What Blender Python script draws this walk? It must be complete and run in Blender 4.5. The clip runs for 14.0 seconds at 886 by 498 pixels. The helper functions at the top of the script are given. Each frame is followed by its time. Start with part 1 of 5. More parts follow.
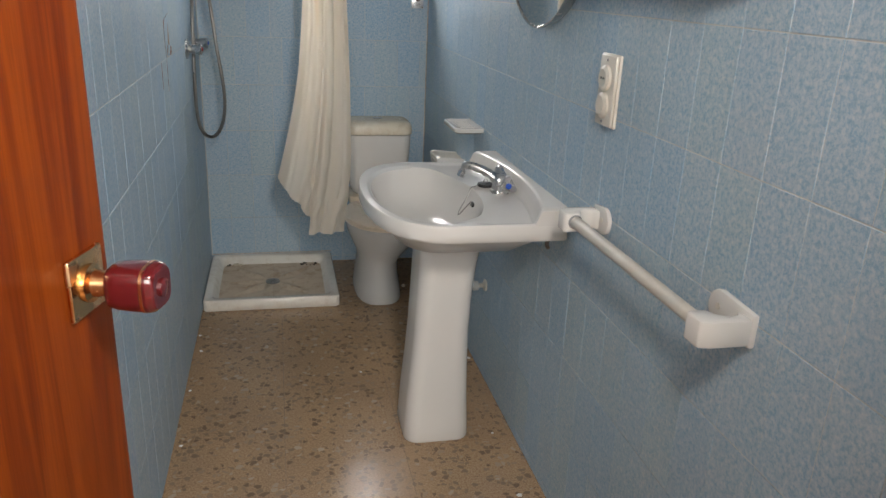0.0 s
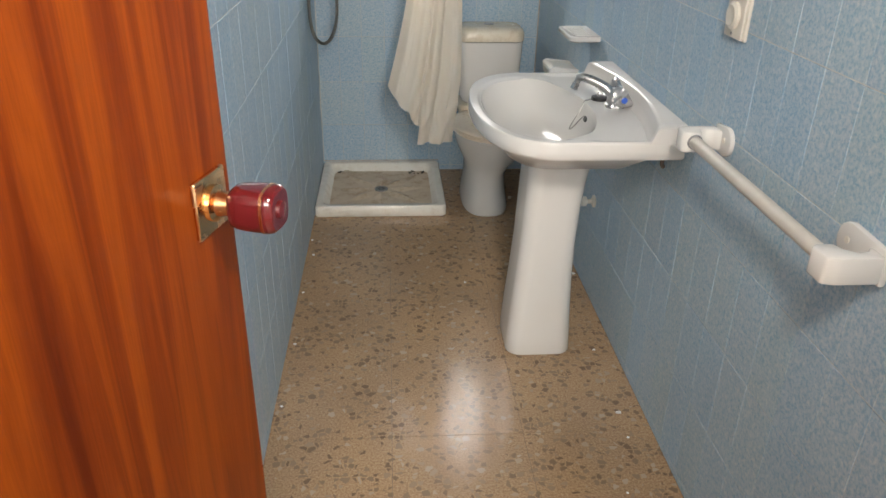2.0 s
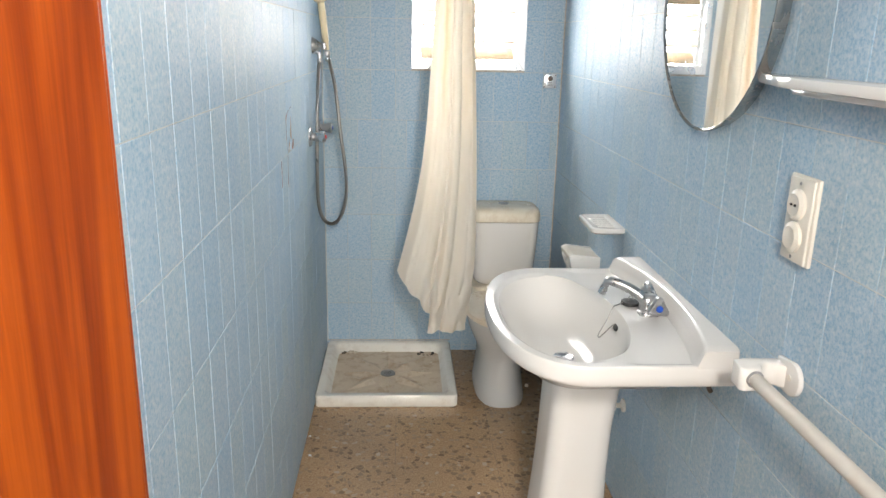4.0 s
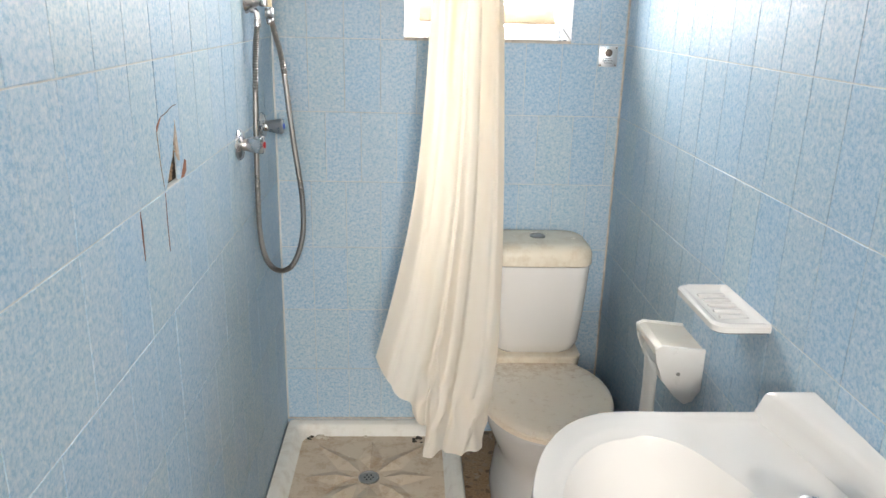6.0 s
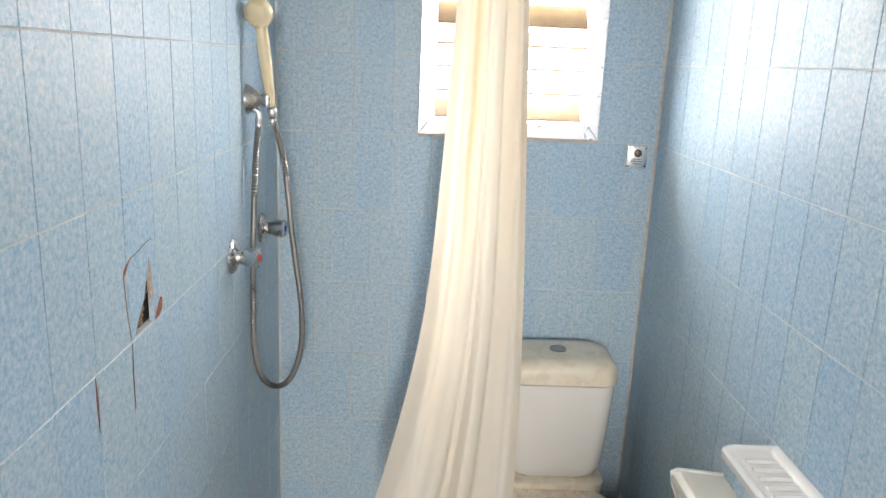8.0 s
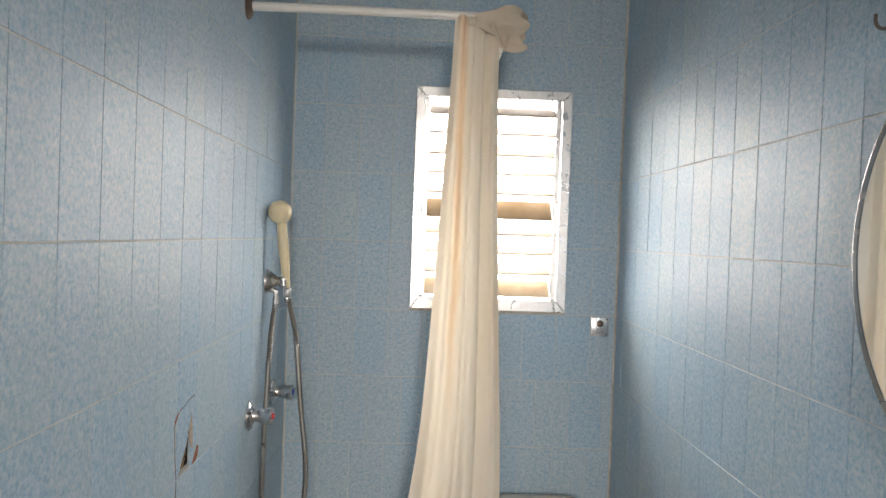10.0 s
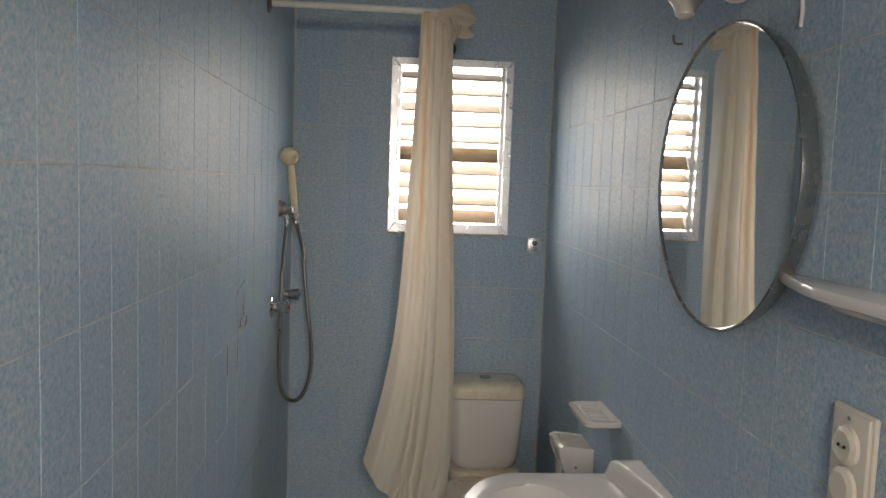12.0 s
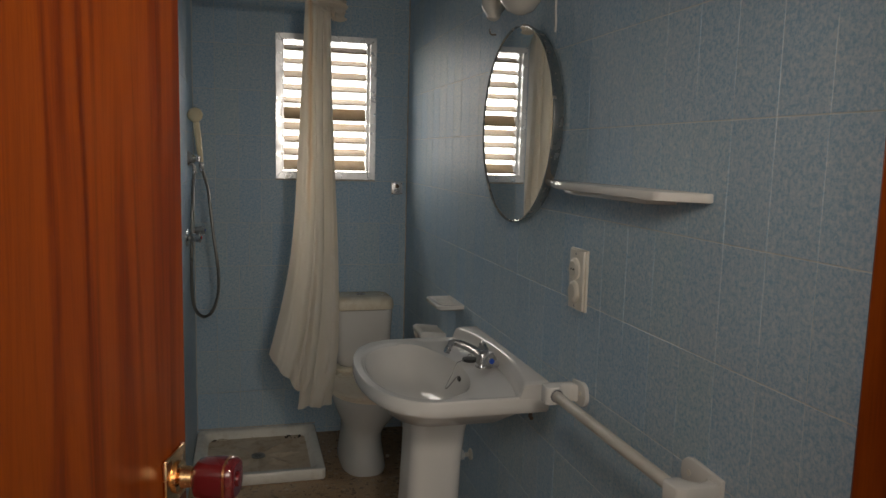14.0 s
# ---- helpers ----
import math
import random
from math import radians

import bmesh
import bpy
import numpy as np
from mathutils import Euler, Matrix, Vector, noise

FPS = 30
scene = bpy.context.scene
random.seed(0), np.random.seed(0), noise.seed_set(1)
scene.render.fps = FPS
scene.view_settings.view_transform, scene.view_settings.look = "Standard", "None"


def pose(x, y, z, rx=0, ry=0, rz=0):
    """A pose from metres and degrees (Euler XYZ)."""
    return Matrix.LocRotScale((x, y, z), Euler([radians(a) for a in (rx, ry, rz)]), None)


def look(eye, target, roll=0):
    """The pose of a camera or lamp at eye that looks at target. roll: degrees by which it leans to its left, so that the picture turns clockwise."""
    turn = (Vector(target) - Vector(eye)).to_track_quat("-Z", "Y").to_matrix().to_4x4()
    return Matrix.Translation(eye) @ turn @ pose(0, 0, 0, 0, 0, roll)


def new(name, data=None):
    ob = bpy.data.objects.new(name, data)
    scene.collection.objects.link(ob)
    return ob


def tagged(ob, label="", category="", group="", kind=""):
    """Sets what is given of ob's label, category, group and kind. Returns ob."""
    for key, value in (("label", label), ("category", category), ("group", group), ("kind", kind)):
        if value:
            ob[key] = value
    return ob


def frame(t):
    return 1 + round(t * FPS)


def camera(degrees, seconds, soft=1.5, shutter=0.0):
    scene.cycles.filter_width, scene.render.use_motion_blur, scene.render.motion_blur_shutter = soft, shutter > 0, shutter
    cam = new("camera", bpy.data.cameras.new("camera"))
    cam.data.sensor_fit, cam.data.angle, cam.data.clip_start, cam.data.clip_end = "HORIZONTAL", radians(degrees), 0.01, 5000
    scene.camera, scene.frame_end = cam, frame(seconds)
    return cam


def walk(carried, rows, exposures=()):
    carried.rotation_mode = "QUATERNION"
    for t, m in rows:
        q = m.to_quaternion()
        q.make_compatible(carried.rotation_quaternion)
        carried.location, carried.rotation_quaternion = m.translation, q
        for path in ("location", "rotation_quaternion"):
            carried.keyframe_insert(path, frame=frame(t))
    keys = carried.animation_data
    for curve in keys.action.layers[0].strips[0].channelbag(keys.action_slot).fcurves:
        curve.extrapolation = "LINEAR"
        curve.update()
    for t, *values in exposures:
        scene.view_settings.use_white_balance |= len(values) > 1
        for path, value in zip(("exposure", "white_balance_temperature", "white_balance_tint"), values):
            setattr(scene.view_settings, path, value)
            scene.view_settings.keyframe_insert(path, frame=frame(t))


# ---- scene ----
# ------------------------------------------------------------ camera
cam = camera(61.4, 14.0)
PATH = [
    (0, (0.384, -4.037, 1.51), (0.803, -2.199, 0.844), 2.5),
    (0.5, (0.388, -4.024, 1.474), (0.634, -2.216, 0.656), 1.6),
    (1, (0.379, -4.019, 1.448), (0.548, -2.255, 0.521), 0.9),
    (1.5, (0.377, -4.021, 1.48), (0.523, -2.278, 0.509), 1.0),
    (2, (0.379, -4.02, 1.53), (0.515, -2.241, 0.626), 1.1),
    (2.5, (0.377, -4.022, 1.564), (0.503, -2.185, 0.783), 1.0),
    (3, (0.386, -4.026, 1.596), (0.502, -2.141, 0.938), 1.1),
    (3.5, (0.399, -3.947, 1.597), (0.513, -2.035, 1.022), 1.2),
    (4, (0.386, -3.714, 1.61), (0.499, -1.792, 1.069), 1.3),
    (4.2, (0.386, -3.61, 1.613), (0.498, -1.683, 1.09), 1.3),
    (6.3, (0.478, -2.419, 1.556), (0.561, -0.525, 0.919), 1.7),
    (6.5, (0.488, -2.359, 1.561), (0.57, -0.471, 0.905), 2.1),
    (7, (0.468, -2.28, 1.569), (0.54, -0.406, 0.873), 2.1),
    (7.5, (0.46, -2.275, 1.623), (0.523, -0.393, 0.947), 2.4),
    (8, (0.47, -2.303, 1.684), (0.515, -0.364, 1.198), 2.5),
    (8.5, (0.472, -2.339, 1.733), (0.504, -0.359, 1.455), 2.3),
    (8.7, (0.477, -2.372, 1.751), (0.500, -0.382, 1.549), 2.2),
    (10.8, (0.464, -2.886, 1.712), (0.535, -0.888, 1.689), 2.0),
    (11, (0.461, -2.96, 1.711), (0.535, -0.962, 1.663), 2.0),
    (11.5, (0.462, -3.169, 1.697), (0.567, -1.174, 1.6), 2.0),
    (12, (0.451, -3.402, 1.691), (0.59, -1.414, 1.519), 2.0),
    (12.5, (0.367, -3.654, 1.682), (0.545, -1.673, 1.474), 1.9),
    (13, (0.335, -3.895, 1.666), (0.552, -1.92, 1.433), 1.9),
    (13.5, (0.326, -4.118, 1.649), (0.59, -2.152, 1.398), 1.8),
    (14, (0.27, -4.22, 1.619), (0.781, -2.303, 1.37), 1.5),
]
EXPOSURES = [(0.0, 0.10, 6500, 11), (1.5, 0.42, 6600, 10), (3.0, 0.72, 6550, 10), (4.0, 0.98, 6500, 10), (6.5, 1.28, 6500, 11), (7.5, 1.30, 6500, 11), (8.0, 1.06, 6500, 11), (8.5, 0.94, 6500, 11),
             (11.0, -0.04, 7000, 13), (12.5, -0.68, 7000, 13), (13.5, -1.12, 7000, 11), (14.0, -1.3, 7000, 11)]
walk(cam, [(t, look(eye, target, roll)) for t, eye, target, roll in PATH], EXPOSURES)

# ------------------------------------------------------------ plan
W = 1.17           # room: x 0..W, y -D..0 (window wall at y = 0)
D = 3.80
H = 2.70
TW, TH, Z0 = 0.125, 0.2388, 0.029      # tile pitch and first course
WX0, WX1, WZ0, WZ1 = 0.463, 0.948, 1.512, 2.220   # window opening
DX0, DX1, DZ = 0.035, 0.70, 2.05       # doorway

# ------------------------------------------------------------ light
world = bpy.data.worlds.new("world")
scene.world = world
world.use_nodes = True
wn = world.node_tree
sky = wn.nodes.new("ShaderNodeTexSky")
sky.sky_type = "NISHITA"
sky.sun_disc = False
sky.sun_elevation = radians(48)
sky.sun_rotation = radians(200)
wn.links.new(sky.outputs["Color"], wn.nodes["Background"].inputs["Color"])
wn.nodes["Background"].inputs["Strength"].default_value = 0.12
sun = new("sun", bpy.data.lights.new("sun", "SUN"))
sun.data.energy, sun.data.angle, sun.data.color = 3.0, radians(0.5), (1.0, 0.95, 0.88)
sun.matrix_world = look((0, -20, 24), (3, 0, 0))
# daylight in the window's opening, outside the louvres
daylight = new("window_daylight", bpy.data.lights.new("window_daylight", "AREA"))
daylight.data.shape, daylight.data.size, daylight.data.size_y = "RECTANGLE", 0.80, 1.30
daylight.data.energy, daylight.data.color = 46.0, (1.0, 0.985, 0.96)
daylight.matrix_world = look(((WX0 + WX1) / 2, 0.22, (WZ0 + WZ1) / 2), ((WX0 + WX1) / 2, -1, (WZ0 + WZ1) / 2))
# unseen lamp added in the doorway, stands in for light from the camera's side
doorway = new("doorway_stand_in_lamp", bpy.data.lights.new("doorway_stand_in_lamp", "AREA"))
doorway.data.shape, doorway.data.size, doorway.data.size_y = "RECTANGLE", 0.18, 0.18
doorway.data.energy, doorway.data.color, doorway.data.spread = 11.0, (1.0, 0.93, 0.84), radians(130)
doorway.matrix_world = look((0.610, -3.86, 1.955), (0.30, -1.3, 0.8))
# unseen fill lamp added at the hall's far end, lifts the soft ambient light
hall = new("hall_fill", bpy.data.lights.new("hall_fill", "AREA"))
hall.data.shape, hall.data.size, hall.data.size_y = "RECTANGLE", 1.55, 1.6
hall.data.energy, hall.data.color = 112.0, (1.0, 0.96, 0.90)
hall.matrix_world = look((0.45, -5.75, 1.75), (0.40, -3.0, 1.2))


# ------------------------------------------------------------ materials
class Mat:
    """A small builder for node materials."""

    def __init__(self, name, rough=0.5, metal=0.0, spec=0.5, coat=0.0):
        self.m = bpy.data.materials.new(name)
        self.m.use_nodes = True
        self.t = self.m.node_tree
        self.b = self.t.nodes["Principled BSDF"]
        self.b.inputs["Roughness"].default_value = rough
        self.b.inputs["Metallic"].default_value = metal
        self.b.inputs["Specular IOR Level"].default_value = spec
        self.b.inputs["Coat Weight"].default_value = coat
        self.co = self.node("ShaderNodeTexCoord").outputs["Object"]

    def node(self, kind, **k):
        n = self.t.nodes.new(kind)
        for key, v in k.items():
            n.inputs[key.replace("_", " ")].default_value = v
        return n

    def link(self, a, b):
        self.t.links.new(a, b)

    def mapped(self, sx=1, sy=1, sz=1):
        n = self.node("ShaderNodeMapping", Scale=(sx, sy, sz))
        geo = self.node("ShaderNodeNewGeometry")
        self.link(geo.outputs["Position"], n.inputs["Vector"])
        return n.outputs["Vector"]

    def noise(self, scale, detail=3.0, rough=0.55, vec=None, dist=0.0):
        n = self.node("ShaderNodeTexNoise", Scale=scale, Detail=detail, Roughness=rough, Distortion=dist)
        self.link(vec or self.mapped(), n.inputs["Vector"])
        return n.outputs["Fac"]

    def ramp(self, fac, *stops):
        n = self.node("ShaderNodeValToRGB")
        e = n.color_ramp.elements
        while len(e) < len(stops):
            e.new(0.5)
        for el, (p, c) in zip(e, stops):
            el.position, el.color = p, (*c, 1) if len(c) == 3 else c
        self.link(fac, n.inputs["Fac"])
        return n.outputs["Color"]

    def grey(self, fac, a, b, lo=0.0, hi=1.0):
        n = self.node("ShaderNodeMapRange", From_Min=a, From_Max=b, To_Min=lo, To_Max=hi)
        self.link(fac, n.inputs["Value"])
        return n.outputs["Result"]

    def mix(self, fac, a, b, mode="MIX"):
        n = self.t.nodes.new("ShaderNodeMix")
        n.data_type, n.blend_type = "RGBA", mode
        for sock, v in ((n.inputs[0], fac), (n.inputs[6], a), (n.inputs[7], b)):
            if isinstance(v, (int, float)):
                sock.default_value = v
            elif isinstance(v, tuple):
                sock.default_value = (*v, 1)
            else:
                self.link(v, sock)
        return n.outputs[2]

    def color(self, c):
        if isinstance(c, tuple):
            self.b.inputs["Base Color"].default_value = (*c, 1)
        else:
            self.link(c, self.b.inputs["Base Color"])
        return self

    def roughness(self, fac):
        self.link(fac, self.b.inputs["Roughness"])
        return self

    def bump(self, fac, strength=0.2, distance=0.002):
        n = self.node("ShaderNodeBump", Strength=strength, Distance=distance)
        self.link(fac, n.inputs["Height"])
        self.link(n.outputs["Normal"], self.b.inputs["Normal"])
        return self

    def random(self):
        return self.node("ShaderNodeObjectInfo").outputs["Random"]


def tile_material():
    m = Mat("glazed_blue_tile", rough=0.4, spec=0.42)
    big = m.noise(7, 2)
    speck = m.noise(118, 4, 0.72)
    mid = m.noise(52, 4, 0.75, m.mapped(1.0, 1.0, 1.45))
    base = m.ramp(speck, (0.39, (0.195, 0.350, 0.490)), (0.50, (0.345, 0.475, 0.598)), (0.62, (0.58, 0.612, 0.635)))
    warm = m.ramp(mid, (0.37, (0.245, 0.395, 0.540)), (0.63, (0.51, 0.572, 0.617)))
    c = m.mix(0.48, base, warm)
    tint = m.ramp(m.random(), (0.0, (0.88, 0.95, 1.0)), (0.5, (0.98, 0.98, 0.98)), (1.0, (1.0, 1.0, 0.95)))
    c = m.mix(0.8, c, tint, "MULTIPLY")
    scum = m.grey(big, 0.5, 0.75, 0.0, 0.08)
    c = m.mix(scum, c, (0.62, 0.62, 0.58))
    m.color(c)
    m.roughness(m.grey(m.noise(22, 3), 0.3, 0.7, 0.42, 0.56))
    h = m.noise(60, 2, 0.5)
    return m.bump(h, 0.022, 0.002).m


def terrazzo_material():
    m = Mat("brown_terrazzo", rough=0.24, spec=0.5)
    v = m.node("ShaderNodeTexVoronoi", Scale=52.0, Randomness=1.0)
    warp = m.node("ShaderNodeMapping")
    geo = m.node("ShaderNodeNewGeometry")
    n = m.node("ShaderNodeTexNoise", Scale=40.0, Detail=2.0)
    m.link(geo.outputs["Position"], n.inputs["Vector"])
    add = m.t.nodes.new("ShaderNodeVectorMath")
    add.operation = "MULTIPLY_ADD"
    m.link(n.outputs["Color"], add.inputs[0])
    add.inputs[1].default_value = (0.014, 0.014, 0.0)
    m.link(geo.outputs["Position"], add.inputs[2])
    m.link(add.outputs[0], warp.inputs["Vector"])
    m.link(warp.outputs["Vector"], v.inputs["Vector"])
    sep = m.node("ShaderNodeSeparateColor")
    m.link(v.outputs["Color"], sep.inputs["Color"])
    kind, pick = sep.outputs["Red"], sep.outputs["Green"]
    edge = m.node("ShaderNodeTexVoronoi", Scale=52.0, Randomness=1.0)
    edge.feature = "DISTANCE_TO_EDGE"
    m.link(warp.outputs["Vector"], edge.inputs["Vector"])
    inside = m.grey(edge.outputs["Distance"], 0.06, 0.13)
    is_chip = m.grey(pick, 0.60, 0.61)
    fac = m.t.nodes.new("ShaderNodeMath")
    fac.operation = "MULTIPLY"
    m.link(inside, fac.inputs[0])
    m.link(is_chip, fac.inputs[1])
    chip = m.ramp(kind, (0.0, (0.175, 0.115, 0.072)), (0.30, (0.22, 0.150, 0.094)), (0.62, (0.27, 0.188, 0.120)),
                  (0.82, (0.34, 0.245, 0.16)), (0.97, (0.42, 0.33, 0.24)))
    fine = m.ramp(m.noise(150, 5, 0.75), (0.36, (0.275, 0.172, 0.096)), (0.50, (0.380, 0.252, 0.148)), (0.64, (0.475, 0.332, 0.206)))
    cloud = m.ramp(m.noise(3.2, 3), (0.3, (0.86, 0.84, 0.82)), (0.7, (1.06, 1.04, 1.0)))
    ground = m.mix(1.0, fine, cloud, "MULTIPLY")
    m.color(m.mix(fac.outputs[0], ground, chip))
    m.roughness(m.grey(m.noise(9, 4), 0.3, 0.7, 0.15, 0.27))
    return m.bump(m.noise(30, 3), 0.10, 0.002).m


def wood_material():
    m = Mat("varnished_orange_wood", rough=0.32, spec=0.13)
    v = m.node("ShaderNodeMapping", Scale=(4.6, 4.6, 0.26))
    m.link(m.co, v.inputs["Vector"])
    vec = v.outputs["Vector"]
    grain = m.noise(4.0, 5, 0.6, vec, 1.6)
    v2 = m.node("ShaderNodeMapping", Scale=(70.0, 70.0, 2.2))
    m.link(m.co, v2.inputs["Vector"])
    pore = m.noise(5.0, 3, 0.6, v2.outputs["Vector"])
    c = m.ramp(grain, (0.30, (0.070, 0.010, 0.002)), (0.45, (0.125, 0.021, 0.0025)), (0.60, (0.178, 0.035, 0.003)), (0.75, (0.12, 0.021, 0.0025)))
    p = m.ramp(pore, (0.35, (0.72, 0.62, 0.6)), (0.55, (1, 1, 1)))
    m.color(m.mix(0.40, c, p, "MULTIPLY"))
    return m.bump(pore, 0.06, 0.001).m


def ceramic(name, tone=(0.70, 0.685, 0.665), dirt=0.0, rough=0.10, stain=(0.36, 0.24, 0.13), lo=0.5, hi=0.75, spec=0.5):
    m = Mat(name, rough=rough, spec=spec)
    c = m.mix(m.grey(m.noise(5, 3), 0.3, 0.8, 0.0, 0.22), tone, tuple(v * w for v, w in zip(tone, (0.94, 0.92, 0.86))))
    if dirt:
        blotch = m.noise(16, 6, 0.7)
        c = m.mix(m.grey(blotch, lo, hi, 0.0, dirt), c, stain)
        m.roughness(m.grey(blotch, lo, hi, rough, min(0.55, rough + 0.12)))
    m.color(c)
    return m.bump(m.noise(9, 1), 0.012, 0.002).m


def lid_material():
    """Cream seat plastic with rust-brown grime that gathers at the hinge."""
    m = Mat("stained_seat_plastic", rough=0.3, spec=0.45)
    c = m.mix(m.grey(m.noise(6, 3), 0.35, 0.7, 0.0, 0.6), (0.92, 0.82, 0.69), (0.88, 0.75, 0.60))
    sep = m.node("ShaderNodeSeparateXYZ")
    geo = m.node("ShaderNodeNewGeometry")
    m.link(geo.outputs["Position"], sep.inputs[0])
    hinge = m.grey(sep.outputs["Y"], -0.42, -0.22, 0.04, 0.34)
    lump = m.node("ShaderNodeMath")
    lump.operation = "ADD"
    m.link(m.noise(45, 6, 0.7), lump.inputs[0])
    m.link(hinge, lump.inputs[1])
    m.color(m.mix(m.grey(lump.outputs[0], 0.60, 0.92, 0.0, 0.75), c, (0.50, 0.32, 0.15)))
    return m.bump(m.noise(40, 3), 0.05, 0.001).m


def cloth_material():
    """Thin cream cloth, with the rust streak that ran down from the rail."""
    m = Mat("cream_curtain_cloth", rough=0.75, spec=0.12)
    t = m.t
    stain = m.noise(3.0, 3, 0.5, m.mapped(3.5, 2.5, 0.5))
    c = m.ramp(stain, (0.45, (0.85, 0.83, 0.79)), (0.68, (0.83, 0.795, 0.735)), (0.85, (0.78, 0.71, 0.60)))
    geo = m.node("ShaderNodeNewGeometry")
    sep = m.node("ShaderNodeSeparateXYZ")
    m.link(geo.outputs["Position"], sep.inputs[0])
    wander = m.noise(2.0, 3, 0.6, m.mapped(0.5, 0.5, 2.0))
    off = m.node("ShaderNodeMath")
    off.operation = "MULTIPLY_ADD"
    m.link(wander, off.inputs[0])
    off.inputs[1].default_value = 0.035
    m.link(sep.outputs["X"], off.inputs[2])
    dist = m.node("ShaderNodeMath")
    dist.operation = "SUBTRACT"
    m.link(off.outputs[0], dist.inputs[0])
    dist.inputs[1].default_value = 0.572
    span = m.node("ShaderNodeMath")
    span.operation = "ABSOLUTE"
    m.link(dist.outputs[0], span.inputs[0])
    streak = m.grey(span.outputs[0], 0.002, 0.016, 0.45, 0.0)
    height = m.grey(sep.outputs["Z"], 1.25, 1.55)
    both = m.node("ShaderNodeMath")
    both.operation = "MULTIPLY"
    m.link(streak, both.inputs[0])
    m.link(height, both.inputs[1])
    c = m.mix(both.outputs[0], c, (0.78, 0.46, 0.17))
    m.color(c)
    warm = m.mix(1.0, c, (1.0, 0.88, 0.72), "MULTIPLY")
    tr = m.node("ShaderNodeBsdfTranslucent")
    m.link(warm, tr.inputs["Color"])
    mix = m.node("ShaderNodeMixShader", Fac=0.56)
    m.link(m.b.outputs[0], mix.inputs[1])
    m.link(tr.outputs[0], mix.inputs[2])
    m.link(mix.outputs[0], t.nodes["Material Output"].inputs["Surface"])
    return m.bump(m.noise(60, 3), 0.12, 0.002).m


def slat_material():
    m = Mat("frosted_tan_louvre", rough=0.5, spec=0.15)
    c = m.ramp(m.noise(9, 4, 0.6), (0.3, (0.30, 0.225, 0.145)), (0.7, (0.44, 0.36, 0.26)))
    m.color(c)
    tr = m.node("ShaderNodeBsdfTranslucent")
    m.link(c, tr.inputs["Color"])
    mix = m.node("ShaderNodeMixShader", Fac=0.04)
    m.link(m.b.outputs[0], mix.inputs[1])
    m.link(tr.outputs[0], mix.inputs[2])
    m.link(mix.outputs[0], m.t.nodes["Material Output"].inputs["Surface"])
    return m.m


def plain(name, c, rough=0.5, metal=0.0, var=0.12, scale=20.0, bump=0.05):
    m = Mat(name, rough=rough, metal=metal)
    f = m.noise(scale, 4, 0.6)
    m.color(m.mix(m.grey(f, 0.3, 0.75, 0.0, 1.0), c, tuple(max(0.0, v * (1 - 2 * var)) for v in c)))
    m.roughness(m.grey(f, 0.3, 0.7, rough * 0.8, min(1.0, rough * 1.25)))
    return m.bump(m.noise(scale * 5, 2), bump, 0.001).m


def glow(name, c, strength):
    m = bpy.data.materials.new(name)
    m.use_nodes = True
    b = m.node_tree.nodes["Principled BSDF"]
    b.inputs["Base Color"].default_value = (*c, 1)
    b.inputs["Emission Color"].default_value = (*c, 1)
    b.inputs["Emission Strength"].default_value = strength
    return m


def steel_brushed(name, c=(0.62, 0.62, 0.63), rough=0.22):
    m = Mat(name, rough=rough, metal=1.0)
    f = m.noise(30, 4, 0.6)
    m.color(m.mix(m.grey(f, 0.4, 0.8, 0, 0.35), c, (0.40, 0.38, 0.35)))
    m.roughness(m.grey(f, 0.3, 0.75, rough * 0.7, rough * 1.7))
    return m.m


TILE = tile_material()
GROUT = plain("pale_grout", (0.64, 0.645, 0.62), 0.85, var=0.16, scale=9, bump=0.2)
TERRAZZO = terrazzo_material()
JOINT = plain("dark_floor_joint", (0.20, 0.14, 0.09), 0.8)
WOOD = wood_material()
PLASTER = plain("white_plaster", (0.74, 0.73, 0.70), 0.9, var=0.05, scale=6, bump=0.15)
CERAMIC = ceramic("white_ceramic")
CERAMIC_OLD = ceramic("yellowed_ceramic", (0.72, 0.655, 0.54), dirt=0.7, rough=0.22, stain=(0.46, 0.33, 0.19), lo=0.46, hi=0.78, spec=0.35)
CERAMIC_DECK = ceramic("basin_ceramic", (0.64, 0.622, 0.60), rough=0.14, spec=0.28)
LID_DIRTY = lid_material()
TRAY_RIM = ceramic("tray_enamel", (0.78, 0.75, 0.69), dirt=0.3, rough=0.14)
TRAY_DIRTY = ceramic("dirty_tray_enamel", (0.60, 0.50, 0.385), dirt=0.75, rough=0.45, stain=(0.33, 0.20, 0.10), lo=0.47, hi=0.72, spec=0.3)
PLASTIC_OLD = ceramic("ivory_plastic", (0.66, 0.625, 0.56), dirt=0.2, rough=0.28, stain=(0.52, 0.42, 0.28))
PLASTIC_CREAM = plain("cream_plastic", (0.74, 0.63, 0.42), 0.3, var=0.06)
PLASTIC_WHITE = plain("white_plastic", (0.76, 0.75, 0.72), 0.3, var=0.04)
RAIL_BAR = plain("ivory_bar", (0.60, 0.565, 0.51), 0.35, var=0.08, scale=12)
CHROME = steel_brushed("chrome", (0.50, 0.50, 0.51), 0.26)
STEEL = steel_brushed("steel_hose", (0.33, 0.32, 0.305), 0.36)
RIM_STEEL = steel_brushed("mirror_rim_steel", (0.46, 0.44, 0.42), 0.20)
ALU = steel_brushed("aluminium", (0.74, 0.75, 0.77), 0.30)
BRASS = steel_brushed("worn_brass", (0.72, 0.45, 0.22), 0.22)
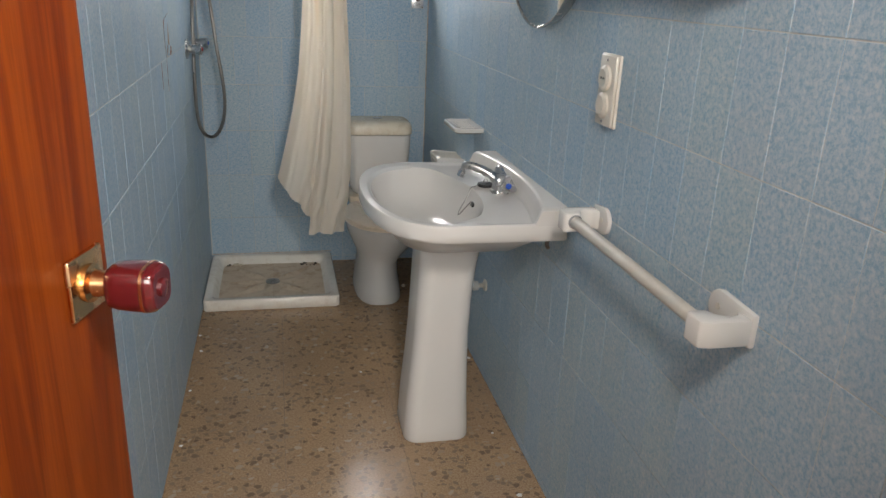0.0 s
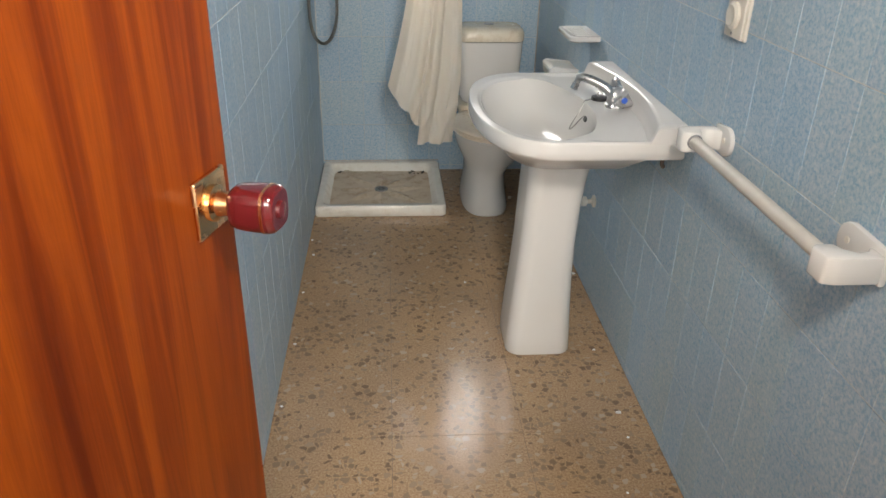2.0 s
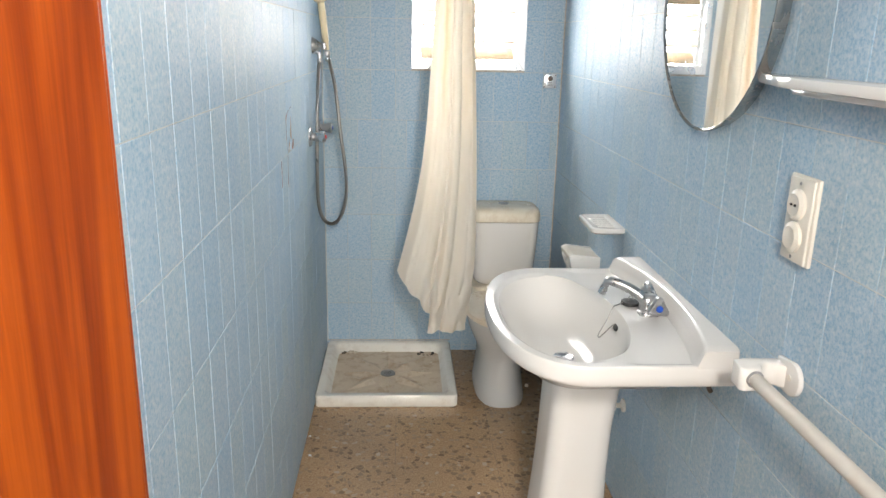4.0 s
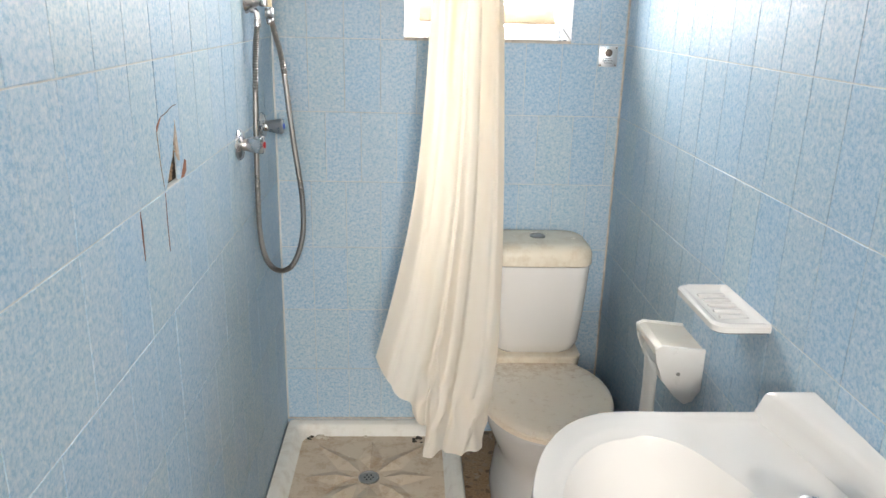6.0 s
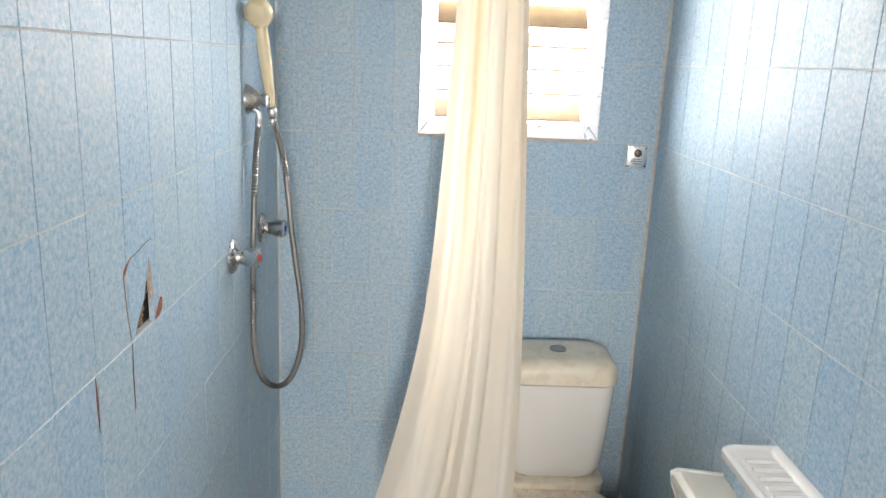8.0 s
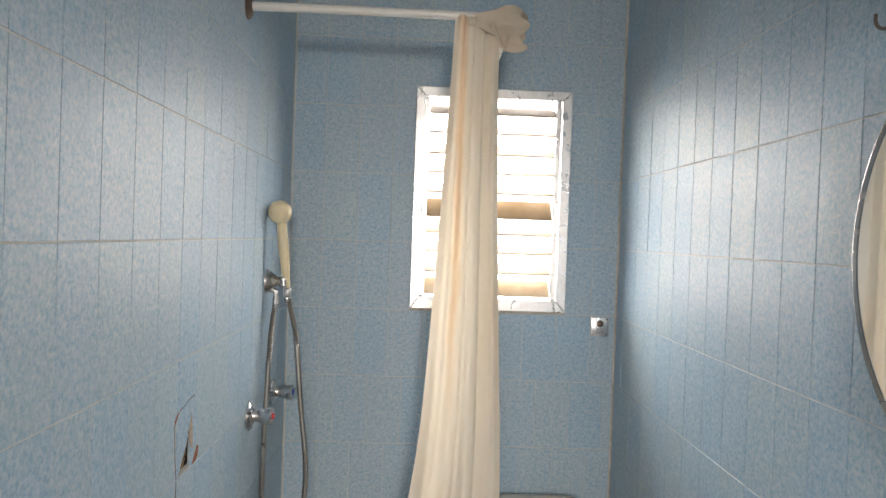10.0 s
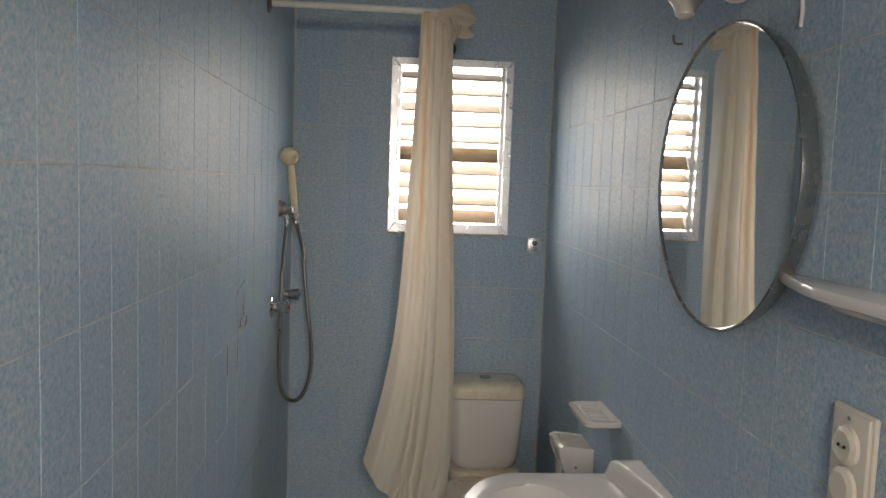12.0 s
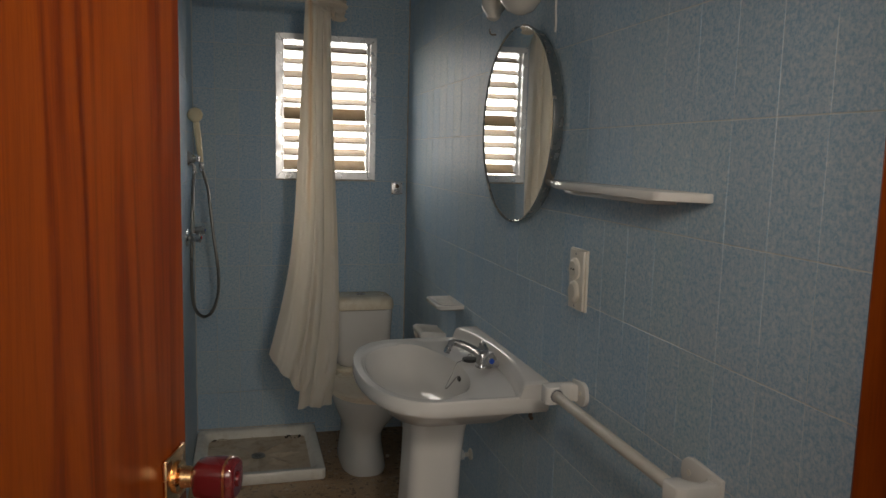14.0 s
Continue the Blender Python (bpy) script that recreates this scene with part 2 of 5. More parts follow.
DARK_METAL = steel_brushed("dark_metal", (0.16, 0.12, 0.10), 0.4)
SLAT = slat_material()
CLOTH = cloth_material()
PAPER = plain("toilet_paper", (0.80, 0.78, 0.74), 0.9, var=0.03)
CLAY = plain("broken_clay", (0.34, 0.125, 0.065), 0.9, var=0.2, scale=60, bump=0.3)
MORTAR = plain("old_mortar", (0.34, 0.22, 0.13), 0.95, var=0.3, scale=70, bump=0.5)
# rubber of the plug, and the inner shade of small holes as plain black
BLACK = plain("black_rubber_and_hole_shade", (0.02, 0.02, 0.02), 0.5)
BLUE_DOT = plain("blue_plastic", (0.02, 0.10, 0.55), 0.3)
RED_DOT = plain("red_plastic", (0.55, 0.02, 0.02), 0.3)
DIRT = plain("dark_dirt", (0.06, 0.045, 0.03), 0.95, var=0.3, scale=120)
# mortar inside the broken tile, coloured near black for the shade of the hole
SHADED_MORTAR = plain("shaded_cavity_mortar", (0.030, 0.020, 0.014), 0.95, var=0.3, scale=90)
CRACK = plain("crack_edge_clay", (0.20, 0.085, 0.06), 0.9, var=0.25, scale=90)
PALE_MORTAR = plain("pale_mortar", (0.50, 0.41, 0.34), 0.95, var=0.2, scale=120, bump=0.3)
GREY_INK = plain("grey_print", (0.25, 0.25, 0.26), 0.6)
OPAL = plain("opal_glass", (0.62, 0.60, 0.55), 0.2, var=0.04)


def mirror_material():
    m = Mat("mirror_silver", rough=0.02, metal=0.93)
    m.color(m.mix(m.grey(m.noise(4, 4), 0.5, 0.8, 0, 0.12), (0.86, 0.87, 0.86), (0.70, 0.69, 0.64)))
    return m.m


def red_glass_material():
    m = Mat("red_acrylic", rough=0.12, spec=0.5)
    m.color(m.mix(m.grey(m.noise(18, 2), 0.3, 0.7), (0.115, 0.010, 0.012), (0.07, 0.005, 0.007)))
    m.b.inputs["Transmission Weight"].default_value = 0.25
    m.b.inputs["Coat Weight"].default_value = 0.4
    return m.m


MIRROR = mirror_material()
RED_GLASS = red_glass_material()


# ------------------------------------------------------------ mesh helpers
def part(name, bm, material, parent=None, label="", smooth=True, at=None):
    """Links a bmesh as one mesh object under a thing or a part."""
    bmesh.ops.recalc_face_normals(bm, faces=bm.faces)
    me = bpy.data.meshes.new(name)
    bm.to_mesh(me)
    bm.free()
    me.materials.append(material)
    if smooth:
        for p in me.polygons:
            p.use_smooth = True
        me.set_sharp_from_angle(angle=radians(40))
    ob = new(name, me)
    if at is not None:
        ob.matrix_world = at
    if parent:
        ob.parent = parent
    if label:
        ob["label"] = label
    return ob


def empty(name, label, category, at=(0, 0, 0), group="", kind=""):
    ob = new(name)
    ob.empty_display_size = 0.05
    ob.location = at
    return tagged(ob, label, category, group, kind)


def box(x0, x1, y0, y1, z0, z1, bevel=0.0, seg=2, bm=None):
    own = bmesh.new()
    bmesh.ops.create_cube(own, size=1.0)
    for v in own.verts:
        v.co = Vector(((x0 + x1) / 2 + v.co.x * (x1 - x0), (y0 + y1) / 2 + v.co.y * (y1 - y0), (z0 + z1) / 2 + v.co.z * (z1 - z0)))
    if bevel:
        bmesh.ops.bevel(own, geom=own.edges, offset=bevel, segments=seg, affect="EDGES", profile=0.5)
    if bm is None:
        return own
    me = bpy.data.meshes.new("tmp")
    own.to_mesh(me)
    own.free()
    bm.from_mesh(me)
    bpy.data.meshes.remove(me)
    return bm


def loft(rings, closed=True, cap0=True, cap1=True):
    """A skin over rings of equally many points."""
    bm = bmesh.new()
    vs = [[bm.verts.new(p) for p in r] for r in rings]
    n = len(rings[0])
    for a, b in zip(vs, vs[1:]):
        for i in range(n if closed else n - 1):
            j = (i + 1) % n
            bm.faces.new((a[i], a[j], b[j], b[i]))
    if cap0:
        bm.faces.new(vs[0][::-1])
    if cap1:
        bm.faces.new(vs[-1])
    return bm


def oval(cx, cy, z, rx, ry, n=40, power=2.0):
    pts = []
    for i in range(n):
        a = 2 * math.pi * i / n
        c, s = math.cos(a), math.sin(a)
        pts.append((cx + rx * math.copysign(abs(c) ** (2 / power), c), cy + ry * math.copysign(abs(s) ** (2 / power), s), z))
    return pts


def lathe(profile, n=28, axis="z", origin=(0, 0, 0)):
    """profile: (radius, height) pairs, turned about an axis through origin."""
    rings = []
    for r, h in profile:
        ring = []
        for i in range(n):
            a = 2 * math.pi * i / n
            u, v = max(r, 1e-5) * math.cos(a), max(r, 1e-5) * math.sin(a)
            p = {"z": (u, v, h), "x": (h, u, v), "y": (u, h, v)}[axis]
            ring.append((origin[0] + p[0], origin[1] + p[1], origin[2] + p[2]))
        rings.append(ring)
    return loft(rings)


def smooth_path(pts, steps=8):
    """Catmull-Rom through points."""
    p = [Vector(q) for q in pts]
    p = [2 * p[0] - p[1], *p, 2 * p[-1] - p[-2]]
    out = []
    for i in range(1, len(p) - 2):
        for k in range(steps):
            t = k / steps
            a, b, c, d = p[i - 1], p[i], p[i + 1], p[i + 2]
            out.append(0.5 * ((2 * b) + (c - a) * t + (2 * a - 5 * b + 4 * c - d) * t * t + (3 * b - a - 3 * c + d) * t ** 3))
    out.append(p[-2])
    return out


def tube(pts, radius, n=10, ripple=0.0):
    """A round tube along points; radius: a number or a function of the step."""
    rings = []
    up = Vector((0.3, 0.9, 0.2)).normalized()
    for i, p in enumerate(pts):
        d = (Vector(pts[min(i + 1, len(pts) - 1)]) - Vector(pts[max(i - 1, 0)])).normalized()
        u = d.cross(up).normalized()
        v = d.cross(u).normalized()
        r = radius(i / (len(pts) - 1)) if callable(radius) else radius
        r *= 1 + ripple * (1 if i % 2 else -1)
        rings.append([tuple(Vector(p) + r * (u * math.cos(2 * math.pi * k / n) + v * math.sin(2 * math.pi * k / n))) for k in range(n)])
    return loft(rings)


def prism(outline, axis, a, b, bevel=0.0):
    """A flat outline (u, v) pushed from a to b along an axis."""
    def place(u, v, w):
        return {"x": (w, u, v), "y": (u, w, v), "z": (u, v, w)}[axis]
    bm = loft([[place(u, v, a) for u, v in outline], [place(u, v, b) for u, v in outline]])
    if bevel:
        bmesh.ops.recalc_face_normals(bm, faces=bm.faces)
        bmesh.ops.bevel(bm, geom=bm.edges, offset=bevel, segments=2, affect="EDGES", profile=0.5)
    return bm


def smoothstep(a, b, x):
    t = max(0.0, min(1.0, (x - a) / (b - a)))
    return t * t * (3 - 2 * t)


# ------------------------------------------------------------ structure
def wall(name, pieces, material, label):
    bm = bmesh.new()
    for p in pieces:
        box(*p, bm=bm)
    return tagged(part(name, bm, material, smooth=False), label, "wall", kind="structure")


T = 0.008   # tile thickness
wall_left = wall("wall_west", [
    (-0.15, -0.0014, -D, 0.15, 0, 1.2242), (-0.15, -0.0014, -D, 0.15, 1.345, H), (-0.15, -0.0014, -D, -1.158, 1.2242, 1.345),
    (-0.15, -0.0014, -1.052, 0.15, 1.2242, 1.345), (-0.15, -0.045, -1.158, -1.052, 1.2242, 1.345)], GROUT, "bathroom wall tiled in mottled light blue")
wall_right = wall("wall_east", [(W + 0.0014, W + 0.15, -D, 0.15, 0, H)], GROUT, "bathroom wall tiled in mottled light blue")
wall_far = wall("wall_north", [
    (0, WX0 - 0.004, 0.0014, 0.15, 0, H), (WX1 + 0.004, W, 0.0014, 0.15, 0, H),
    (WX0 - 0.004, WX1 + 0.004, 0.0014, 0.15, 0, WZ0 - 0.004), (WX0 - 0.004, WX1 + 0.004, 0.0014, 0.15, WZ1 + 0.004, H)],
    GROUT, "blue tiled end wall with a small louvred window")
wall_south = wall("wall_south", [
    (-0.15, DX0 - 0.03, -D - 0.10, -D, 0, H), (DX1 + 0.03, W + 0.15, -D - 0.10, -D, 0, H), (DX0 - 0.03, DX1 + 0.03, -D - 0.10, -D, DZ + 0.03, H)],
    PLASTER, "plastered wall round the bathroom doorway")
wall("wall_hall_west", [(-0.80, -0.70, -5.8, -D - 0.10, 0, H)], PLASTER, "plain white hall wall")
wall("wall_hall_east", [(1.25, 1.35, -5.8, -D - 0.10, 0, H)], PLASTER, "plain white hall wall")
wall("wall_hall_south", [(-0.80, 1.35, -5.9, -5.8, 0, H)], PLASTER, "plain white hall wall")
ceil = part("ceiling", box(-0.8, 1.35, -5.9, 0.15, H, H + 0.12), PLASTER, smooth=False)
tagged(ceil, "plain white plastered ceiling", "ceiling", kind="structure")
floor = part("floor", box(-0.8, 1.35, -5.9, 0.15, -0.12, -0.0012), JOINT, smooth=False)
tagged(floor, "polished brown terrazzo tile floor with stone chips", "floor", kind="structure")


# ------------------------------------------------------------ door and frame
def build_door_frame():
    f = empty("door_frame", "varnished wooden frame round the bathroom doorway", "door frame", (DX0, -D, 0), kind="structure")
    for name, b in (("jamb", (DX0 - 0.03, DX0, -D - 0.11, -D + 0.01, 0, DZ)), ("jamb", (DX1, DX1 + 0.03, -D - 0.11, -D + 0.01, 0, DZ)),
                    ("head", (DX0 - 0.03, DX1 + 0.03, -D - 0.11, -D + 0.01, DZ, DZ + 0.03))):
        part(name, box(*b, bevel=0.003), WOOD, smooth=False).parent = f
    for c in f.children:
        c.matrix_parent_inverse = Matrix.Translation((-DX0, D, 0))


build_door_frame()


def build_door():
    """A flush leaf, swung inwards; local x runs from the hinge to the free edge, local -y faces the room's middle."""
    L = 0.625
    d = empty("door_1", "open flush door of orange varnished wood with a red knob", "door", (0.023, -3.795, 0), kind="structure")
    d.rotation_euler = (0, 0, math.atan2(0.572, 0.158))
    part("leaf", box(0, L, -0.0, 0.036, 0.008, 2.03, bevel=0.002), WOOD, d, smooth=False)
    part("edge_lipping", box(L + 0.0003, L + 0.004, 0.002, 0.034, 0.01, 2.028), WOOD, d, smooth=False)
    kx, kz = L - 0.052, 1.198
    plate = part("backplate", box(kx - 0.034, kx + 0.034, -0.007, -0.0002, kz - 0.034, kz + 0.034, bevel=0.003), BRASS, d, "worn brass rose plate")
    part("collar", lathe([(0.021, -0.007), (0.021, -0.012), (0.015, -0.015), (0.013, -0.028), (0.017, -0.030), (0.017, -0.033)], 24, "y", (kx, 0, kz)), BRASS, d)
    prof = [(0.019, -0.032), (0.0225, -0.035), (0.0245, -0.045), (0.0255, -0.062), (0.0255, -0.076), (0.0245, -0.082), (0.021, -0.086)]
    rings = []
    for r, h in prof:
        rings.append([(kx + u, h, kz + v) for u, v, _ in oval(0, 0, 0, r, r, 32, 3.2)])
    knob = part("knob", loft(rings), RED_GLASS, d, "dark red translucent knob")
    band = [[(kx + u, h, kz + v) for u, v, _ in oval(0, 0, 0, r, r, 32, 3.2)] for r, h in ((0.0254, -0.0715), (0.0259, -0.0718), (0.0259, -0.0748), (0.0254, -0.0751))]
    part("band", loft(band), BRASS, d, "thin brass band round the knob")
    part("cap", lathe([(0.010, -0.0855), (0.010, -0.0885), (0.008, -0.0895)], 20, "y", (kx, 0, kz)), RED_GLASS, d)
    part("backplate", box(kx - 0.034, kx + 0.034, 0.0362, 0.043, kz - 0.034, kz + 0.034, bevel=0.003), BRASS, d)
    part("knob", lathe([(0.018, 0.043), (0.013, 0.06), (0.025, 0.068), (0.026, 0.10), (0.02, 0.108)], 24, "y", (kx, 0, kz)), RED_GLASS, d)
    for z in (0.25, 1.75):
        part("hinge", lathe([(0.007, z - 0.05), (0.007, z + 0.05)], 14, "z", (-0.008, 0.006, 0)), BRASS, d)


build_door()


# ------------------------------------------------------------ window
def build_window():
    cx, cz = (WX0 + WX1) / 2, (WZ0 + WZ1) / 2
    w = empty("window_1", "small aluminium louvre window with frosted tan slats", "window", (cx, 0, WZ0), kind="structure")
    inv = Matrix.Translation((-cx, 0, -WZ0))
    X0, X1, Zb, Zt = 0.431, 0.982, 1.470, 2.252

    def add(name, bm, mat, label="", parent=None, smooth=False):
        o = part(name, bm, mat, None, label, smooth)
        o.parent = parent or w
        o.matrix_parent_inverse = inv
        return o
    fd, bk = -0.014, 0.12
    add("window_frame", prism([(X0, Zb), (X0, Zt), (WX0, WZ1), (WX0, WZ0)], "y", fd, bk, 0.002), ALU)
    add("window_frame", prism([(X1, Zb), (X1, Zt), (WX1, WZ1), (WX1, WZ0)], "y", fd, bk, 0.002), ALU)
    add("window_frame", prism([(X0 + 0.001, Zt), (X1 - 0.001, Zt), (WX1 - 0.001, WZ1), (WX0 + 0.001, WZ1)], "y", fd, bk, 0.002), ALU)
    add("window_frame", prism([(X0 + 0.001, Zb), (X1 - 0.001, Zb), (WX1 - 0.001, WZ0), (WX0 + 0.001, WZ0)], "y", fd, bk, 0.002), ALU)
    # inner sash channel and one slat after another
    for x in (WX0, WX1 - 0.014):
        add("louvre_channel", box(x, x + 0.014, 0.03, 0.085, WZ0 + 0.001, WZ1 - 0.001, 0.001), ALU)
    n = 10
    pitch = (WZ1 - WZ0) / n
    tilts = [40, 26, 24, 30, 52, 24, 25, 30, 24, 27]
    for i in range(n):
        z = WZ0 + pitch * (i + 0.5)
        a = radians(tilts[i])
        c, s = math.cos(a) * 0.042, math.sin(a) * 0.042
        bm = box(WX0 + 0.015, WX1 - 0.015, -0.042, 0.042, -0.0025, 0.0025, 0.001)
        bmesh.ops.rotate(bm, verts=bm.verts, cent=(0, 0, 0), matrix=Matrix.Rotation(a, 3, "X"))
        bmesh.ops.translate(bm, verts=bm.verts, vec=(0, 0.058, z))
        add("slat", bm, SLAT)


build_window()


def build_backdrop():
    """The white, overexposed sky beyond the louvres."""
    bm = bmesh.new()
    bm.faces.new([bm.verts.new(p) for p in ((-1.8, 1.3, 0.2), (3.2, 1.3, 0.2), (3.2, 1.3, 4.6), (-1.8, 1.3, 4.6))])
    o = part("backdrop", bm, glow("white_sky_haze", (1.0, 0.99, 0.97), 4.0))
    tagged(o, "pale overcast sky beyond the louvre window", "sky", kind="structure")


build_backdrop()


CAULK = plain("stained_caulk", (0.60, 0.53, 0.46), 0.8, var=0.2, scale=40)


def build_caulk():
    bm = box(0.431, 0.982, -0.004, -0.0003, 1.4610, 1.4696)
    tagged(part("trim_caulk", bm, CAULK, smooth=False), "thin stained sealant line below the window frame", "trim", kind="structure")
    bm = prism([(W - 0.006, 0.0), (W - 0.0002, 0.0), (W - 0.0002, -0.006)], "z", 0.0, H)
    tagged(part("trim_caulk", bm, CAULK, smooth=False), "thin sealant line in the corner of two tiled walls", "trim", kind="structure")
    bm = prism([(0.0002, 0.0), (0.006, 0.0), (0.0002, -0.005)], "z", 0.057, H)
    tagged(part("trim_caulk", bm, GROUT, smooth=False), "thin sealant line in the corner of two tiled walls", "trim", kind="structure")
    bm = box(0.001, 0.65, -0.0035, -0.0003, 0.0565, 0.062)
    tagged(part("trim_caulk", bm, CAULK, smooth=False), "stained sealant line between the tray and the wall", "trim", kind="structure")


build_caulk()


# ------------------------------------------------------------ shower corner
def build_tray():
    S, h, rim, fl = 0.645, 0.056, 0.042, 0.016
    t = empty("shower_tray", "square white enamel shower tray, stained and dirty, on terrazzo floor", "shower tray", (0.004, -S - 0.002, 0))
    bm = bmesh.new()

    def ring(inset, z, r):
        pts = []
        a, b = inset, S - inset
        for cx, cy, s0 in ((b - r, b - r, 0), (a + r, b - r, 90), (a + r, a + r, 180), (b - r, a + r, 270)):
            for k in range(6):
                an = radians(s0 + 18 * k)
                pts.append((cx + r * math.cos(an), cy + r * math.sin(an), z))
        return pts
    rings = [ring(0.004, 0.0, 0.02), ring(0.0, 0.006, 0.02), ring(0, h - 0.006, 0.022), ring(0.005, h, 0.022), ring(rim - 0.008, h, 0.03), ring(rim, h - 0.006, 0.032)]
    rings += [ring(rim + 0.012, fl + 0.012, 0.04), ring(rim + 0.022, fl + 0.001, 0.045)]
    part("rim", loft(rings, cap0=True, cap1=False), TRAY_RIM, t)
    inner = [ring(rim + 0.0205, fl + 0.0016, 0.045), ring(0.2, fl - 0.001, 0.05), ring(0.27, fl - 0.003, 0.04)]
    part("tray_floor", loft(inner, cap0=False, cap1=True), TRAY_DIRTY, t, "tray floor stained brown")
    c = S / 2
    # raised star ridges round the drain
    for k in range(8):
        a = 2 * math.pi * k / 8
        d = Vector((math.cos(a), math.sin(a)))
        n2 = Vector((-d.y, d.x))
        far = 0.225 if k % 2 == 0 else 0.285
        z = fl - 0.0005
        b = bmesh.new()

        def at(r, w, h):
            return b.verts.new((c + d.x * r + n2.x * w, c + d.y * r + n2.y * w, z + h))
        p0, p1, l1, r1, tip, m1 = at(0.046, 0, 0.002), at(0.115, 0, 0.013), at(0.115, 0.043, 0), at(0.115, -0.043, 0), at(far, 0, 0.004), None
        for f in ((p0, l1, p1), (p0, p1, r1), (l1, tip, p1), (p1, tip, r1)):
            b.faces.new(f)
        part("ridge", b, TRAY_DIRTY, t, smooth=False)
    drain = part("drain", lathe([(0.036, fl - 0.002), (0.036, fl + 0.004), (0.031, fl + 0.005), (0.029, fl + 0.002), (0.004, fl + 0.001)], 30, "z", (c, c, 0)), STEEL, t, "tarnished round metal drain")
    # drain holes as solid black discs, their shade is the colour
    for k in range(7):
        a = 2 * math.pi * k / 6
        r = 0.0 if k == 6 else 0.014
        part("hole", lathe([(0.0035, fl + 0.0015), (0.0035, fl + 0.0026)], 10, "z", (c + r * math.cos(a), c + r * math.sin(a), 0)), BLACK, drain)
    return t


build_tray()


def lumps(name, spots, mat, label, category, seed):
    """Crumbs of uneven shape lying at spots (x, y, z, size)."""
    rnd = random.Random(seed)
    for x, y, z, s in spots:
        bm = bmesh.new()
        bmesh.ops.create_icosphere(bm, subdivisions=2, radius=s)
        for v in bm.verts:
            v.co *= rnd.uniform(0.65, 1.2)
            v.co.z *= 0.35
        low = min(v.co.z for v in bm.verts)
        bmesh.ops.translate(bm, verts=bm.verts, vec=(x, y, z - low - 0.0004))
        tagged(part(name, bm, mat), label, category, group=name)


rd = random.Random(5)
lumps("dirt_clump", [(0.075 + rd.uniform(-.02, .05), -0.072 + rd.uniform(-.015, .006), 0.0175, rd.uniform(.004, .009)) for _ in range(7)]
      + [(0.53 + rd.uniform(-.05, .03), -0.085 + rd.uniform(-.03, .01), 0.0175, rd.uniform(.005, .012)) for _ in range(11)],
      DIRT, "small dark clump of dirt in the shower tray", "dirt", 3)
lumps("plaster_flake", [(0.13, -0.075, 0.0175, 0.016), (0.155, -0.082, 0.0175, 0.012), (0.30, -0.07, 0.0175, 0.008), (0.5, -0.30, 0.0175, 0.006), (0.545, -0.2, 0.0175, 0.007), (0.25, -0.2, 0.0175, 0.004)],
      CERAMIC_OLD, "pale flake of plaster in the shower tray", "debris", 4)


